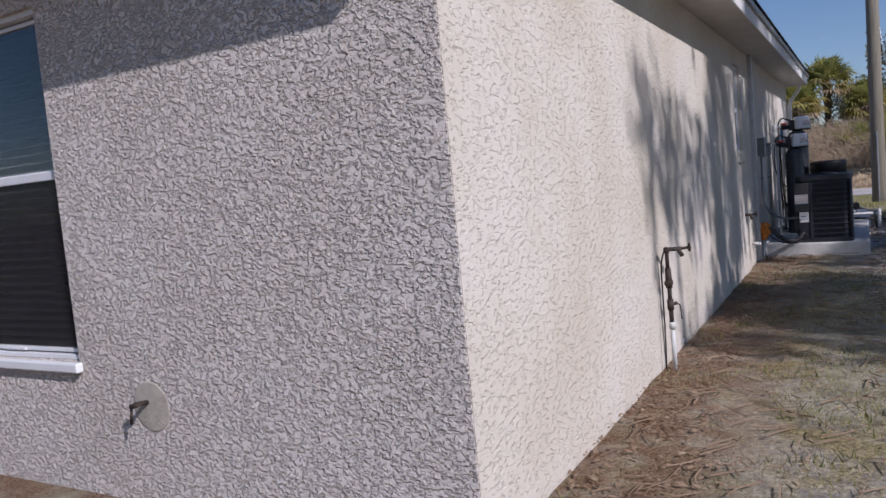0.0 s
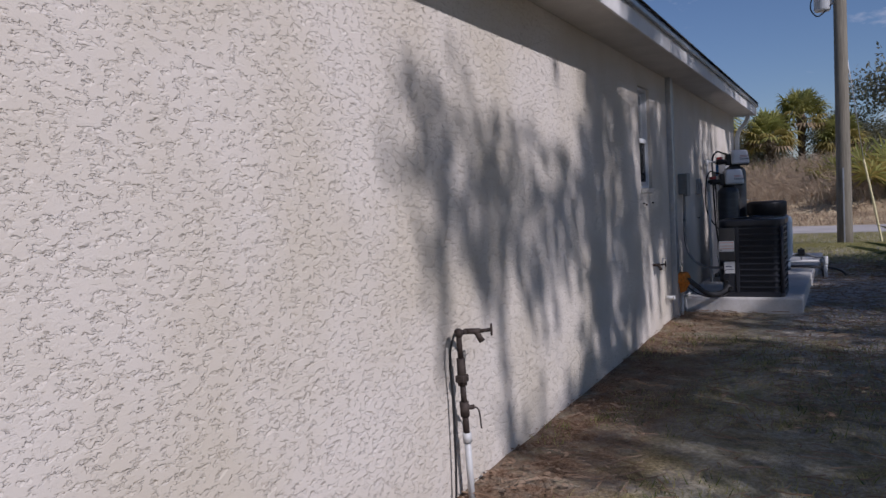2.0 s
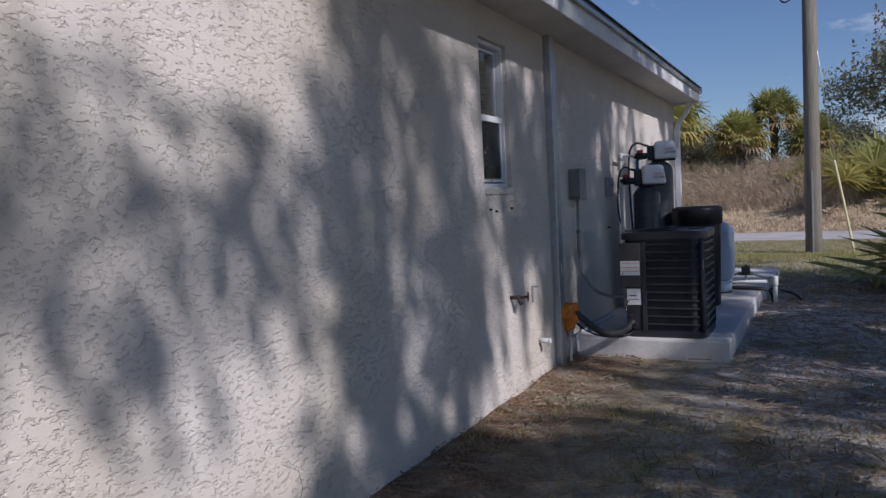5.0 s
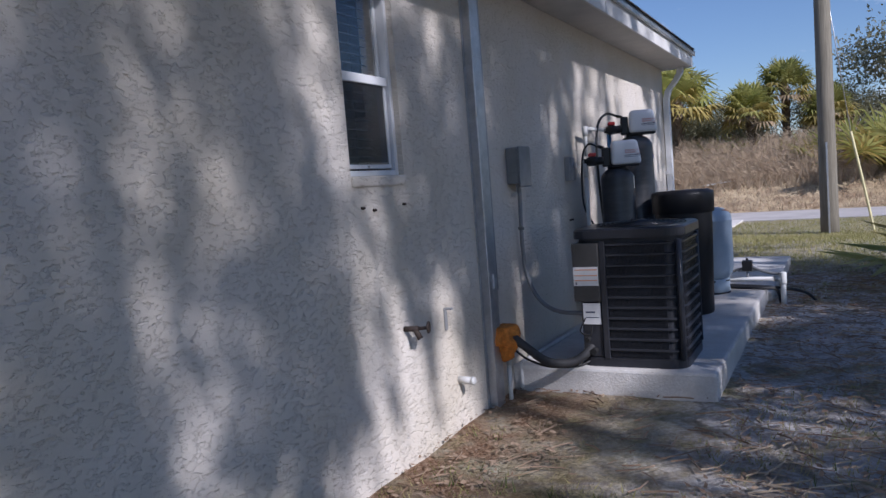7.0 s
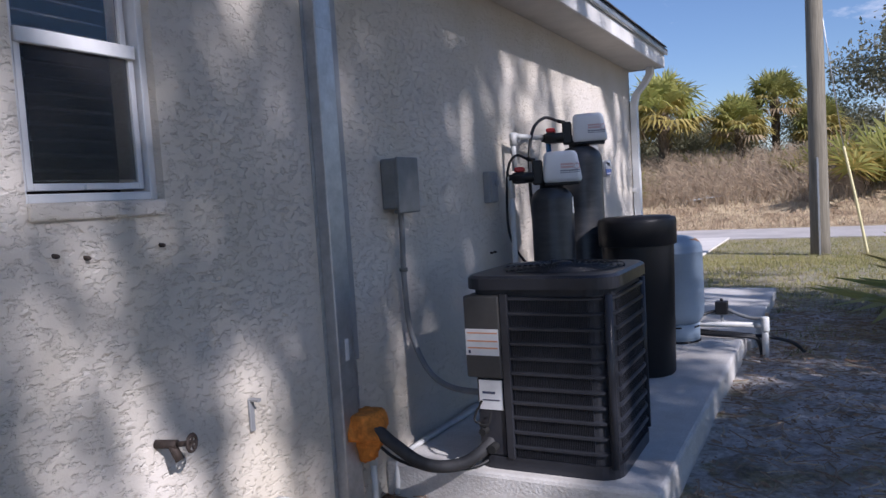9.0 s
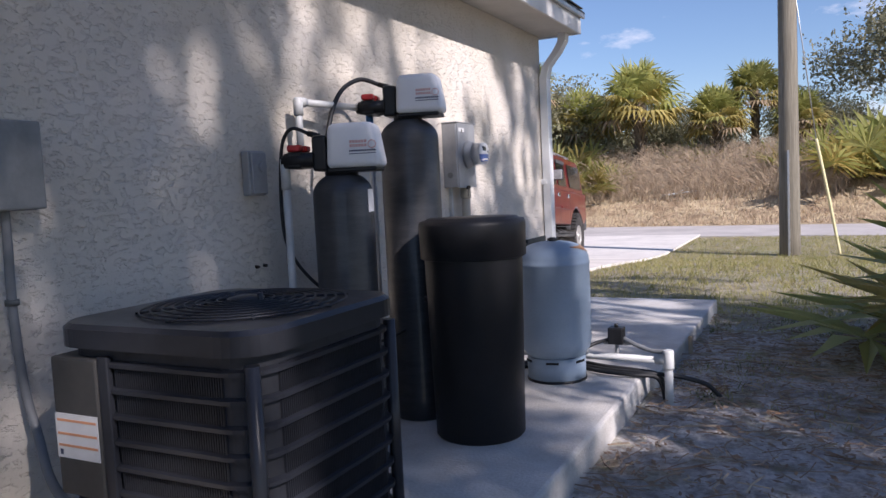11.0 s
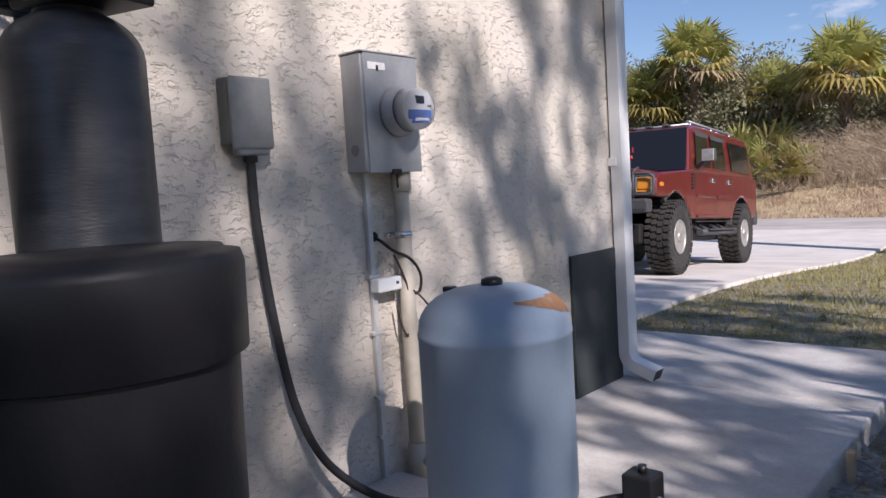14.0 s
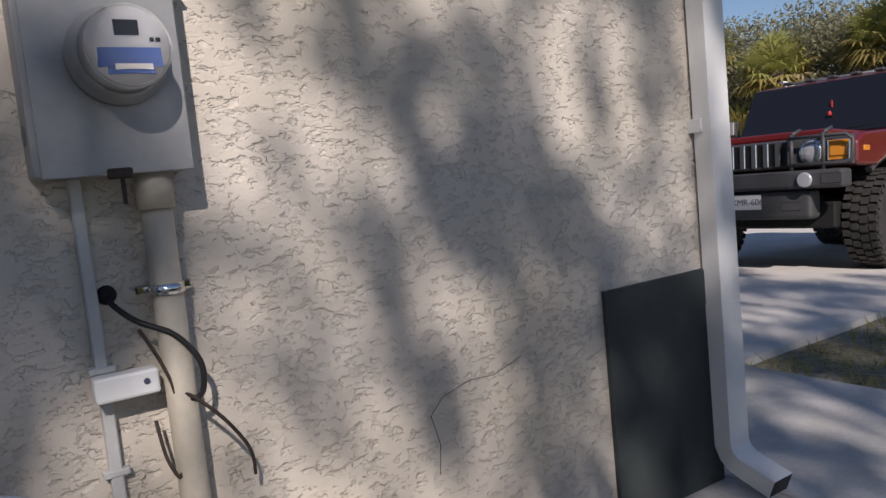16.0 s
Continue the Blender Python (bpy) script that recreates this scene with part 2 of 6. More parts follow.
M = dict(
    stucco=stucco_mat("stucco_cream", (0.655, 0.60, 0.53), (0.585, 0.525, 0.43), 0.0055, 33, 0.0, 0.45, 0.035, 1.8, 21),
    # the side's cream, raised in colour to stand in for stronger sun
    stucco_front=stucco_mat("stucco_front", (0.78, 0.71, 0.645), (0.72, 0.645, 0.57), 0.021, 38, 0.95, 0.43, 0.11),
    ground=ground_mat(),
    concrete=mat("slab_concrete", (0.58, 0.56, 0.53), 0.85, var=0.1, scale=3.5, bump=0.004, bscale=70, fine=0.4, color2=(0.46, 0.43, 0.39)),
    drive=mat("driveway_concrete", (0.74, 0.69, 0.63), 0.85, var=0.1, scale=1.2, bump=0.002, bscale=80, fine=0.25),
    road=mat("road_asphalt", (0.52, 0.48, 0.45), 0.9, var=0.12, scale=0.8, bump=0.004, bscale=70, fine=0.4),
    white=mat("white_paint", (0.78, 0.78, 0.77), 0.45, var=0.04, scale=5, fine=0.06),
    fascia=mat("fascia_white", (0.72, 0.70, 0.66), 0.6, var=0.08, scale=4, fine=0.1),
    soffit=mat("soffit", (0.62, 0.58, 0.52), 0.7, var=0.08, scale=3, fine=0.1),
    shingle=mat("shingle", (0.13, 0.115, 0.10), 0.95, var=0.2, scale=6, bump=0.004, bscale=150, obvar=0.2),
    pvc=mat("pvc_pipe", (0.60, 0.60, 0.58), 0.45, var=0.1, scale=9, fine=0.12),
    beige=mat("beige_conduit", (0.52, 0.47, 0.38), 0.6, var=0.1, scale=9, fine=0.15),
    galv=mat("galvanised_metal", (0.52, 0.53, 0.54), 0.42, metal=0.75, var=0.1, scale=14, fine=0.25),
    steelgrey=mat("grey_steel_paint", (0.34, 0.345, 0.35), 0.5, metal=0.25, var=0.08, scale=9, fine=0.15),
    boxgrey=mat("grey_plastic", (0.22, 0.225, 0.22), 0.6, var=0.12, scale=9, fine=0.2),
    darkbox=mat("weathered_box", (0.13, 0.135, 0.125), 0.6, var=0.15, scale=7, fine=0.3),
    rust=mat("rusty_brass", (0.075, 0.055, 0.045), 0.75, metal=0.3, var=0.25, scale=30, bump=0.001, bscale=160, fine=0.6),
    black=mat("black_plastic", (0.012, 0.012, 0.013), 0.42, var=0.1, scale=9, fine=0.25, spec=0.4),
    matte=mat("black_rubber", (0.018, 0.018, 0.018), 0.75, var=0.15, scale=20, fine=0.4, spec=0.3),
    brine=mat("black_polyethylene", (0.017, 0.016, 0.017), 0.45, var=0.1, scale=6, bump=0.0006, bscale=90, fine=0.3, spec=0.35),
    vessel=mat("wound_fibreglass", (0.026, 0.027, 0.031), 0.45, var=0.2, scale=6, bump=0.0008, bscale=45, fine=0.5, aniso=(1, 1, 5), coat=0.15, color2=(0.05, 0.05, 0.052)),
    acblack=mat("condenser_paint", (0.03, 0.032, 0.039), 0.3, var=0.12, scale=9, fine=0.25, spec=0.35),
    acpanel=mat("condenser_panel", (0.065, 0.062, 0.058), 0.5, var=0.12, scale=6, fine=0.2),
    acfin=mat("condenser_coil", (0.04, 0.042, 0.05), 0.6, metal=0.4, var=0.15, scale=9, fine=0.3),
    tankgrey=mat("pale_blue_paint", (0.31, 0.39, 0.48), 0.5, var=0.06, scale=3, bump=0.0005, bscale=70, fine=0.12),
    ruststain=mat("rust_stain", (0.30, 0.15, 0.07), 0.8, var=0.2, scale=22, fine=0.4, color2=(0.36, 0.27, 0.20), thr=(0.5, 0.75)),
    headwhite=mat("valve_cover_plastic", (0.80, 0.80, 0.80), 0.35, var=0.03, scale=4, fine=0.05),
    red=mat("red_plastic", (0.55, 0.03, 0.03), 0.4, var=0.1, scale=12, fine=0.1),
    bluep=mat("blue_plastic", (0.06, 0.22, 0.5), 0.45, var=0.1, scale=12, fine=0.1),
    foam=mat("orange_foam", (0.78, 0.26, 0.035), 0.85, var=0.25, scale=22, bump=0.006, bscale=55, fine=0.5),
    label=mat("white_label", (0.75, 0.74, 0.72), 0.5, var=0.05, scale=12, fine=0.1),
    badgered=mat("faded_red_print", (0.74, 0.42, 0.38), 0.5, var=0.1, scale=12, fine=0.1),
    orangebar=mat("label_orange", (0.75, 0.35, 0.18), 0.5, var=0.05, scale=12, fine=0.1),
    ink=mat("dark_ink", (0.06, 0.07, 0.12), 0.6, var=0.05, scale=20, fine=0.1),
    panelgreen=mat("dark_green_board", (0.045, 0.055, 0.055), 0.6, var=0.2, scale=3, fine=0.3),
    frame_alu=mat("window_aluminium", (0.72, 0.72, 0.72), 0.4, var=0.04, scale=8, fine=0.08),
    screen=mat("insect_screen", (0.022, 0.022, 0.024), 0.8, var=0.1, scale=9, fine=0.2),
    # slats near black: the shade behind the glass is put into their colour
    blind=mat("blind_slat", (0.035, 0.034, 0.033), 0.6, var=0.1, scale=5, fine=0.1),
    # indoor shade put into the colour of floor, partition and ceiling
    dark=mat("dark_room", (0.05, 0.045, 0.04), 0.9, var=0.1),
    chrome=mat("chrome", (0.75, 0.75, 0.76), 0.12, metal=1.0, var=0.03, fine=0.05),
    carred=mat("red_car_paint", (0.15, 0.012, 0.012), 0.3, var=0.05, scale=2, fine=0.04, coat=0.8),
    tyre=mat("tyre_rubber", (0.022, 0.021, 0.020), 0.85, var=0.2, scale=10, fine=0.4, color2=(0.05, 0.045, 0.04)),
    alloy=mat("alloy_rim", (0.52, 0.50, 0.47), 0.4, metal=0.5, var=0.15, scale=9, fine=0.1),
    carglass=mat("tinted_glass", (0.012, 0.013, 0.015), 0.05, var=0.02, fine=0.02, coat=0.6),
    trimgrey=mat("car_trim", (0.065, 0.065, 0.067), 0.55, var=0.08, scale=8, fine=0.15),
    amber=mat("amber_lens", (0.75, 0.28, 0.03), 0.2, var=0.05, fine=0.05, coat=0.5),
    lens=mat("clear_lens", (0.7, 0.71, 0.72), 0.12, metal=0.5, var=0.05, fine=0.05, coat=0.5),
    pole=mat("weathered_pole", (0.23, 0.205, 0.155), 0.9, var=0.2, scale=5, bump=0.006, bscale=14, aniso=(6, 6, 0.25), fine=0.6),
    yellow=mat("yellow_guard", (0.74, 0.66, 0.36), 0.5, var=0.1, scale=3, fine=0.1),
    trafo=mat("transformer_grey", (0.55, 0.57, 0.58), 0.5, var=0.06, scale=3, fine=0.1),
    bark=mat("bark", (0.14, 0.11, 0.085), 0.95, var=0.25, scale=9, bump=0.01, bscale=30, aniso=(3, 3, 0.5), fine=0.6),
    boot=mat("palm_boots", (0.20, 0.15, 0.10), 0.95, var=0.25, scale=6, bump=0.012, bscale=22, fine=0.6),
    frond=mat("palm_frond", (0.29, 0.32, 0.09), 0.5, var=0.2, scale=1.6, fine=0.4, color2=(0.45, 0.42, 0.14), obvar=0.2),
    frondy=mat("yellowing_frond", (0.56, 0.45, 0.15), 0.6, var=0.2, scale=1.6, fine=0.4, color2=(0.28, 0.23, 0.07), obvar=0.2),
    frondd=mat("dead_frond", (0.34, 0.25, 0.15), 0.9, var=0.2, scale=2, fine=0.5),
    leaf=mat("oak_leaf", (0.07, 0.09, 0.04), 0.6, var=0.2, scale=0.9, fine=0.4, color2=(0.11, 0.12, 0.06), obvar=0.15),
    leafg=mat("grey_green_leaf", (0.24, 0.25, 0.15), 0.65, var=0.2, scale=0.9, fine=0.4, color2=(0.34, 0.31, 0.19), obvar=0.15),
    twig=mat("dry_twigs", (0.55, 0.43, 0.29), 0.95, var=0.2, scale=3, fine=0.4, color2=(0.30, 0.22, 0.15)),
    blade=mat("straw_blade", (0.48, 0.41, 0.19), 0.8, var=0.2, scale=2.0, fine=0.4, color2=(0.27, 0.28, 0.09)),
    greenblade=mat("green_blade", (0.15, 0.18, 0.05), 0.7, var=0.2, scale=2.0, fine=0.4, color2=(0.08, 0.10, 0.03)),
    litter=mat("dry_leaf", (0.20, 0.12, 0.07), 0.9, var=0.25, scale=9, fine=0.5, color2=(0.30, 0.22, 0.15)),
    cable=mat("cable_black", (0.014, 0.014, 0.015), 0.55, var=0.1, fine=0.2),
    insul=mat("pipe_insulation", (0.035, 0.035, 0.037), 0.7, var=0.15, scale=20, bump=0.001, bscale=90, fine=0.4),
    whip=mat("grey_whip", (0.20, 0.205, 0.21), 0.5, var=0.1, scale=15, fine=0.2),
    patch=mat("mortar_patch", (0.50, 0.45, 0.37), 0.95, var=0.15, scale=14, bump=0.003, bscale=60, fine=0.4),
    meterface=mat("meter_face", (0.52, 0.53, 0.54), 0.5, var=0.05, fine=0.1),
    meterblue=mat("meter_blue", (0.06, 0.12, 0.36), 0.5, var=0.08, fine=0.1),
)
M["glass"] = glass_mat("window_glass")
sm = bpy.data.materials.new("screen_mesh")
sm.use_nodes = True
sn = sm.node_tree.nodes
tr, mx = sn.new("ShaderNodeBsdfTransparent"), sn.new("ShaderNodeMixShader")
sn["Principled BSDF"].inputs["Base Color"].default_value = (0.02, 0.02, 0.022, 1)
sn["Principled BSDF"].inputs["Roughness"].default_value = 0.8
mx.inputs[0].default_value = 0.4
sm.node_tree.links.new(tr.outputs[0], mx.inputs[1])
sm.node_tree.links.new(sn["Principled BSDF"].outputs[0], mx.inputs[2])
sm.node_tree.links.new(mx.outputs[0], sn["Material Output"].inputs[0])
M["mesh"] = sm
M["dome"] = glass_mat("meter_dome", 0.03)

# thin leaves let light through
for key in ("frond", "frondy", "leaf", "leafg", "blade", "greenblade"):
    tree_ = M[key].node_tree
    bs_, tl, ms = tree_.nodes["Principled BSDF"], tree_.nodes.new("ShaderNodeBsdfTranslucent"), tree_.nodes.new("ShaderNodeMixShader")
    tree_.links.new(bs_.inputs["Base Color"].links[0].from_socket, tl.inputs[0])
    ms.inputs[0].default_value = 0.45
    tree_.links.new(bs_.outputs[0], ms.inputs[1])
    tree_.links.new(tl.outputs[0], ms.inputs[2])
    tree_.links.new(ms.outputs[0], tree_.nodes["Material Output"].inputs[0])


# ---- builders ----
def box(bm, lo, hi, bev=0.0, seg=1, mi=0, m=None):
    r = bmesh.ops.create_cube(bm, size=1)
    vs = r["verts"]
    for v in vs:
        v.co = Vector([lo[i] + (v.co[i] + 0.5) * (hi[i] - lo[i]) for i in range(3)])
    fs = list({f for v in vs for f in v.link_faces})
    if bev:
        es = list({e for v in vs for e in v.link_edges})
        g = bmesh.ops.bevel(bm, geom=es, offset=bev, segments=seg, affect="EDGES", profile=0.5)
        fs = g["faces"] + [f for f in fs if f.is_valid]
        vs = list({v for f in fs for v in f.verts})
    for f in fs:
        f.material_index = mi
    if m:
        bmesh.ops.transform(bm, matrix=m, verts=vs)
    return vs


def lathe(bm, prof, c=(0, 0, 0), seg=32, m=None, mi=0):
    """Turns (radius, height) pairs about z."""
    rings = []
    for r, z in prof:
        ring = []
        for k in range(seg):
            a = 2 * math.pi * k / seg
            p = Vector((r * math.cos(a), r * math.sin(a), z))
            p = (m @ p) if m else p + Vector(c)
            ring.append(bm.verts.new(p))
        rings.append(ring)
    for a, b in zip(rings, rings[1:]):
        for k in range(seg):
            f = bm.faces.new((a[k], a[(k + 1) % seg], b[(k + 1) % seg], b[k]))
            f.smooth, f.material_index = True, mi
    for ring, rev in ((rings[0], True), (rings[-1], False)):
        f = bm.faces.new(list(reversed(ring)) if rev else ring)
        f.material_index = mi


def axis(p, d):
    """A frame at p whose z runs along d."""
    return Matrix.Translation(p) @ Vector(d).to_track_quat("Z", "Y").to_matrix().to_4x4()


def rod(bm, a, b, r0, r1=None, seg=12, mi=0):
    a, b = Vector(a), Vector(b)
    lathe(bm, [(r0, 0), (r0 if r1 is None else r1, (b - a).length)], seg=seg, m=axis(a, b - a), mi=mi)


def smooth_path(pts, n=8):
    pts = [Vector(p) for p in pts]
    if len(pts) < 3:
        return pts
    out = []
    for i in range(len(pts) - 1):
        p0, p1, p2, p3 = pts[max(i - 1, 0)], pts[i], pts[i + 1], pts[min(i + 2, len(pts) - 1)]
        for k in range(n):
            t = k / n
            out.append(0.5 * ((2 * p1) + (p2 - p0) * t + (2 * p0 - 5 * p1 + 4 * p2 - p3) * t * t + (3 * p1 - p0 - 3 * p2 + p3) * t ** 3))
    return out + [pts[-1]]


def tube(bm, pts, r, seg=8, smooth=True, n=8, mi=0, r1=None):
    pts = smooth_path(pts, n) if smooth else [Vector(p) for p in pts]
    rings = []
    for i, p in enumerate(pts):
        d = (pts[min(i + 1, len(pts) - 1)] - pts[max(i - 1, 0)]).normalized()
        u = d.orthogonal().normalized() if i == 0 else (u - d * u.dot(d)).normalized()
        w = d.cross(u)
        rr = r if r1 is None else r + (r1 - r) * i / (len(pts) - 1)
        rings.append([bm.verts.new(p + rr * (math.cos(2 * math.pi * k / seg) * u + math.sin(2 * math.pi * k / seg) * w)) for k in range(seg)])
    for a, b in zip(rings, rings[1:]):
        for k in range(seg):
            f = bm.faces.new((a[k], a[(k + 1) % seg], b[(k + 1) % seg], b[k]))
            f.smooth, f.material_index = True, mi
    bm.faces.new(list(reversed(rings[0]))).material_index = mi
    bm.faces.new(rings[-1]).material_index = mi


def mesh_of(name, bm, mats):
    me = bpy.data.meshes.new(name)
    bm.normal_update()
    bm.to_mesh(me)
    bm.free()
    for k in mats if isinstance(mats, (list, tuple)) else [mats]:
        me.materials.append(M[k])
    return me


def solid(name, make, mats, parent=None, **tags):
    """One mesh object; make(bm) fills it. With a parent it is a part, built in the parent's own frame."""
    bm = bmesh.new()
    make(bm)
    ob = new(name, mesh_of(name, bm, mats))
    if parent:
        ob.parent = parent
    return tagged(ob, **tags)


def thing(name, at, label, category, group="", rz=0):
    e = new(name)
    e.empty_display_size = 0.1
    e.matrix_world = pose(*at, 0, 0, rz)
    return tagged(e, label, category, group)


def plates(name, verts, faces, mats, idx=None, parent=None, **tags):
    me = bpy.data.meshes.new(name)
    me.from_pydata(verts, [], faces)
    for k in mats:
        me.materials.append(M[k])
    if idx is not None:
        me.polygons.foreach_set("material_index", idx)
    ob = new(name, me)
    if parent:
        ob.parent = parent
    return tagged(ob, **tags)


# ---- ground ----
def land(x, y):
    """Height of the ground: level by the house, falling to the road, with a low bank beyond."""
    z = 0.055 * max(0.0, 1 - ((y - 10.5) / 5.0) ** 2) ** 2
    if y > 16.5:
        u = min(1.0, (y - 16.5) / 9.0)
        z -= 0.45 * u * u * (3 - 2 * u)
    if y > 35.5:
        u = min(1.0, (y - 35.5) / 6.0)
        z += 1.8 * u * u * (3 - 2 * u)
    return z


def spread(vals, step):
    out = [vals[0]]
    for a, b, n in zip(vals, vals[1:], step):
        out += [a + (b - a) * k / n for k in range(1, n + 1)]
    return out


gx = spread([-700, -60, -12, 0.0, 6, 14, 60, 700], [4, 12, 14, 40, 16, 12, 4])
gy = spread([-700, -40, -4, 16, 46, 100, 900], [4, 10, 90, 75, 12, 5])
rough = lambda x, y: 0.018 * noise.noise((x * 2.3, y * 2.3, 0)) + 0.012 * noise.noise((x * 7, y * 7, 3)) if -1 < x < 8 and -4 < y < 26 else 0
gv = [(x, y, land(x, y) + (0 if y > 16 and x < 0 else rough(x, y))) for y in gy for x in gx]
nx = len(gx)
gf = [(j * nx + i, j * nx + i + 1, (j + 1) * nx + i + 1, (j + 1) * nx + i) for j in range(len(gy) - 1) for i in range(nx - 1)]
ground = plates("ground", gv, gf, ["ground"], label="patchy dry winter lawn with bare grey sand", category="ground", kind="structure")
for p in ground.data.polygons:
    p.use_smooth = True


def strip(name, x0, x1, ys, lift, m, **tags):
    """A paved strip that follows the ground."""
    def make(bm):
        top, low = [], []
        for y in ys:
            top.append([bm.verts.new((x, y, land(0, y) + lift)) for x in (x0, x1)])
            low.append([bm.verts.new((x, y, land(0, y) - 0.15)) for x in (x0, x1)])
        for i in range(len(ys) - 1):
            bm.faces.new((top[i][0], top[i][1], top[i + 1][1], top[i + 1][0]))
            bm.faces.new((top[i][1], low[i][1], low[i + 1][1], top[i + 1][1]))
            bm.faces.new((low[i][0], top[i][0], top[i + 1][0], low[i + 1][0]))
        bm.faces.new((top[0][0], low[0][0], low[0][1], top[0][1]))
        bm.faces.new((top[-1][1], low[-1][1], low[-1][0], top[-1][0]))
    return solid(name, make, m, kind="structure", **tags)


def road(bm):
    """A flat road that crosses slightly askew."""
    v = [[bm.verts.new((x, y - 0.12 * x, z)) for x in (-120, 120)] for y, z in ((30.0, -0.6), (30.0, -0.425), (34.6, -0.425), (34.6, -0.6))]
    for p, q in zip(v, v[1:]):
        bm.faces.new((p[0], p[1], q[1], q[0]))


solid("road", road, "road", label="pale worn asphalt road", category="road", kind="structure")
strip("driveway", -8.0, -1.0, [15.0 + 0.5 * k for k in range(32)], 0.045, "drive", label="sunlit pale concrete driveway", category="driveway")
solid("slab_1", lambda bm: box(bm, (0.0, 8.27, -0.15), (1.25, 11.62, 0.20), 0.018, 2), "concrete", label="raised concrete equipment pad by the house wall", category="slab", kind="structure")


def slab2(bm):
    box(bm, (0.0, 11.625, -0.2), (1.28, 13.46, 0.135), 0.012, 2)
    box(bm, (-6.0, 13.465, -0.2), (1.28, 14.68, 0.135), 0.012, 2)


solid("slab_2", slab2, "concrete", label="smooth grey concrete walkway at the house corner", category="slab", kind="structure")

# ---- house shell ----
WALL_TOP = 2.6


def wall_side(bm):
    y0, y1, z0, z1 = 6.66, 7.12, 1.44, 2.39
    box(bm, (-0.2, 0.004, -0.3), (0.0, y0, WALL_TOP))
    box(bm, (-0.2, y1, -0.3), (0.0, 13.45, WALL_TOP))
    box(bm, (-0.2, y0, -0.3), (0.0, y1, z0))
    box(bm, (-0.2, y0, z1), (0.0, y1, WALL_TOP))


solid("wall_side", wall_side, "stucco", label="cream trowelled stucco house wall, sun-dappled", category="wall", kind="structure")


def wall_front(bm):
    x0, x1, z0, z1 = -3.35, -2.14, 0.66, 2.36
    box(bm, (x1, 0.0, -0.3), (-0.004, 0.2, WALL_TOP - 0.004))
    box(bm, (-9.0, 0.0, -0.3), (x0, 0.2, WALL_TOP))
    box(bm, (x0, 0.0, -0.3), (x1, 0.2, z0))
    box(bm, (x0, 0.0, z1), (x1, 0.2, WALL_TOP))


solid("wall_front", wall_front, "stucco_front", label="rough cream stucco wall with deep trowel marks", category="wall", kind="structure")
solid("wall_far", lambda bm: box(bm, (-9.0, 13.25, -0.3), (-0.2, 13.45, WALL_TOP)), "stucco", label="cream stucco end wall", category="wall", kind="structure")
solid("wall_back", lambda bm: box(bm, (-9.2, 0.0, -0.3), (-9.0, 13.45, WALL_TOP)), "stucco", label="cream stucco back wall", category="wall", kind="structure")
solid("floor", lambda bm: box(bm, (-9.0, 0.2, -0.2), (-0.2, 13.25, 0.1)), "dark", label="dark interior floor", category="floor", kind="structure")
# sheet added behind the small window, coloured for the room's shade
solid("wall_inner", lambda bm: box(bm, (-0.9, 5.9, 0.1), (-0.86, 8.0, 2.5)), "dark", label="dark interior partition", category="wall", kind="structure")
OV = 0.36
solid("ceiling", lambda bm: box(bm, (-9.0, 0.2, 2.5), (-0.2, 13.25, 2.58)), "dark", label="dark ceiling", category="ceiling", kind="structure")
solid("soffit", lambda bm: (box(bm, (-9.3, -OV + 0.02, 2.602), (OV - 0.02, 13.5, 2.625)),), "soffit", label="plain painted soffit boards", category="soffit", kind="structure")


def fascia(bm):
    box(bm, (OV - 0.02, -OV, 2.59), (OV, 13.52, 2.755), 0.004)
    box(bm, (-9.3, -OV, 2.59), (OV - 0.022, -OV + 0.02, 2.755), 0.004)
    box(bm, (-9.3, 13.5, 2.59), (OV - 0.022, 13.52, 2.755), 0.004)
    for y in (3.1, 6.4, 9.7):
        box(bm, (OV, y, 2.592), (OV + 0.003, y + 0.06, 2.753))


solid("trim_fascia", fascia, "fascia", label="white metal fascia board along the eave", category="fascia", kind="structure")
solid("trim_drip_edge", lambda bm: (box(bm, (OV + 0.004, -OV - 0.03, 2.72), (OV + 0.03, 13.55, 2.772), 0.004), box(bm, (OV - 0.3, -OV - 0.03, 2.757), (OV + 0.03, 13.55, 2.772))), "galv", label="bare metal drip edge", category="drip edge", kind="structure")


def roof_base(bm):
    a = [bm.verts.new(p) for p in ((OV + 0.03, -OV - 0.03, 2.775), (OV + 0.03, 13.55, 2.775), (-4.5, 13.55, 4.3), (-4.5, -OV - 0.03, 4.3), (-9.4, 13.55, 2.775), (-9.4, -OV - 0.03, 2.775))]
    for q in ((0, 1, 2, 3), (3, 2, 4, 5), (0, 3, 5), (1, 4, 2), (0, 5, 4, 1)):
        bm.faces.new([a[k] for k in q])


roof = solid("roof", roof_base, "shingle", label="dark asphalt shingle roof", category="roof", kind="structure")


# ---- windows ----
def slats(bm, x0, x1, z0, z1, y, step=0.045):
    z = z0
    while z < z1:
        box(bm, (x0, y - 0.014, z), (x1, y + 0.014, z + 0.003), m=Matrix.Translation((0, y, z)) @ pose(0, 0, 0, 28) @ Matrix.Translation((0, -y, -z)))
        z += step


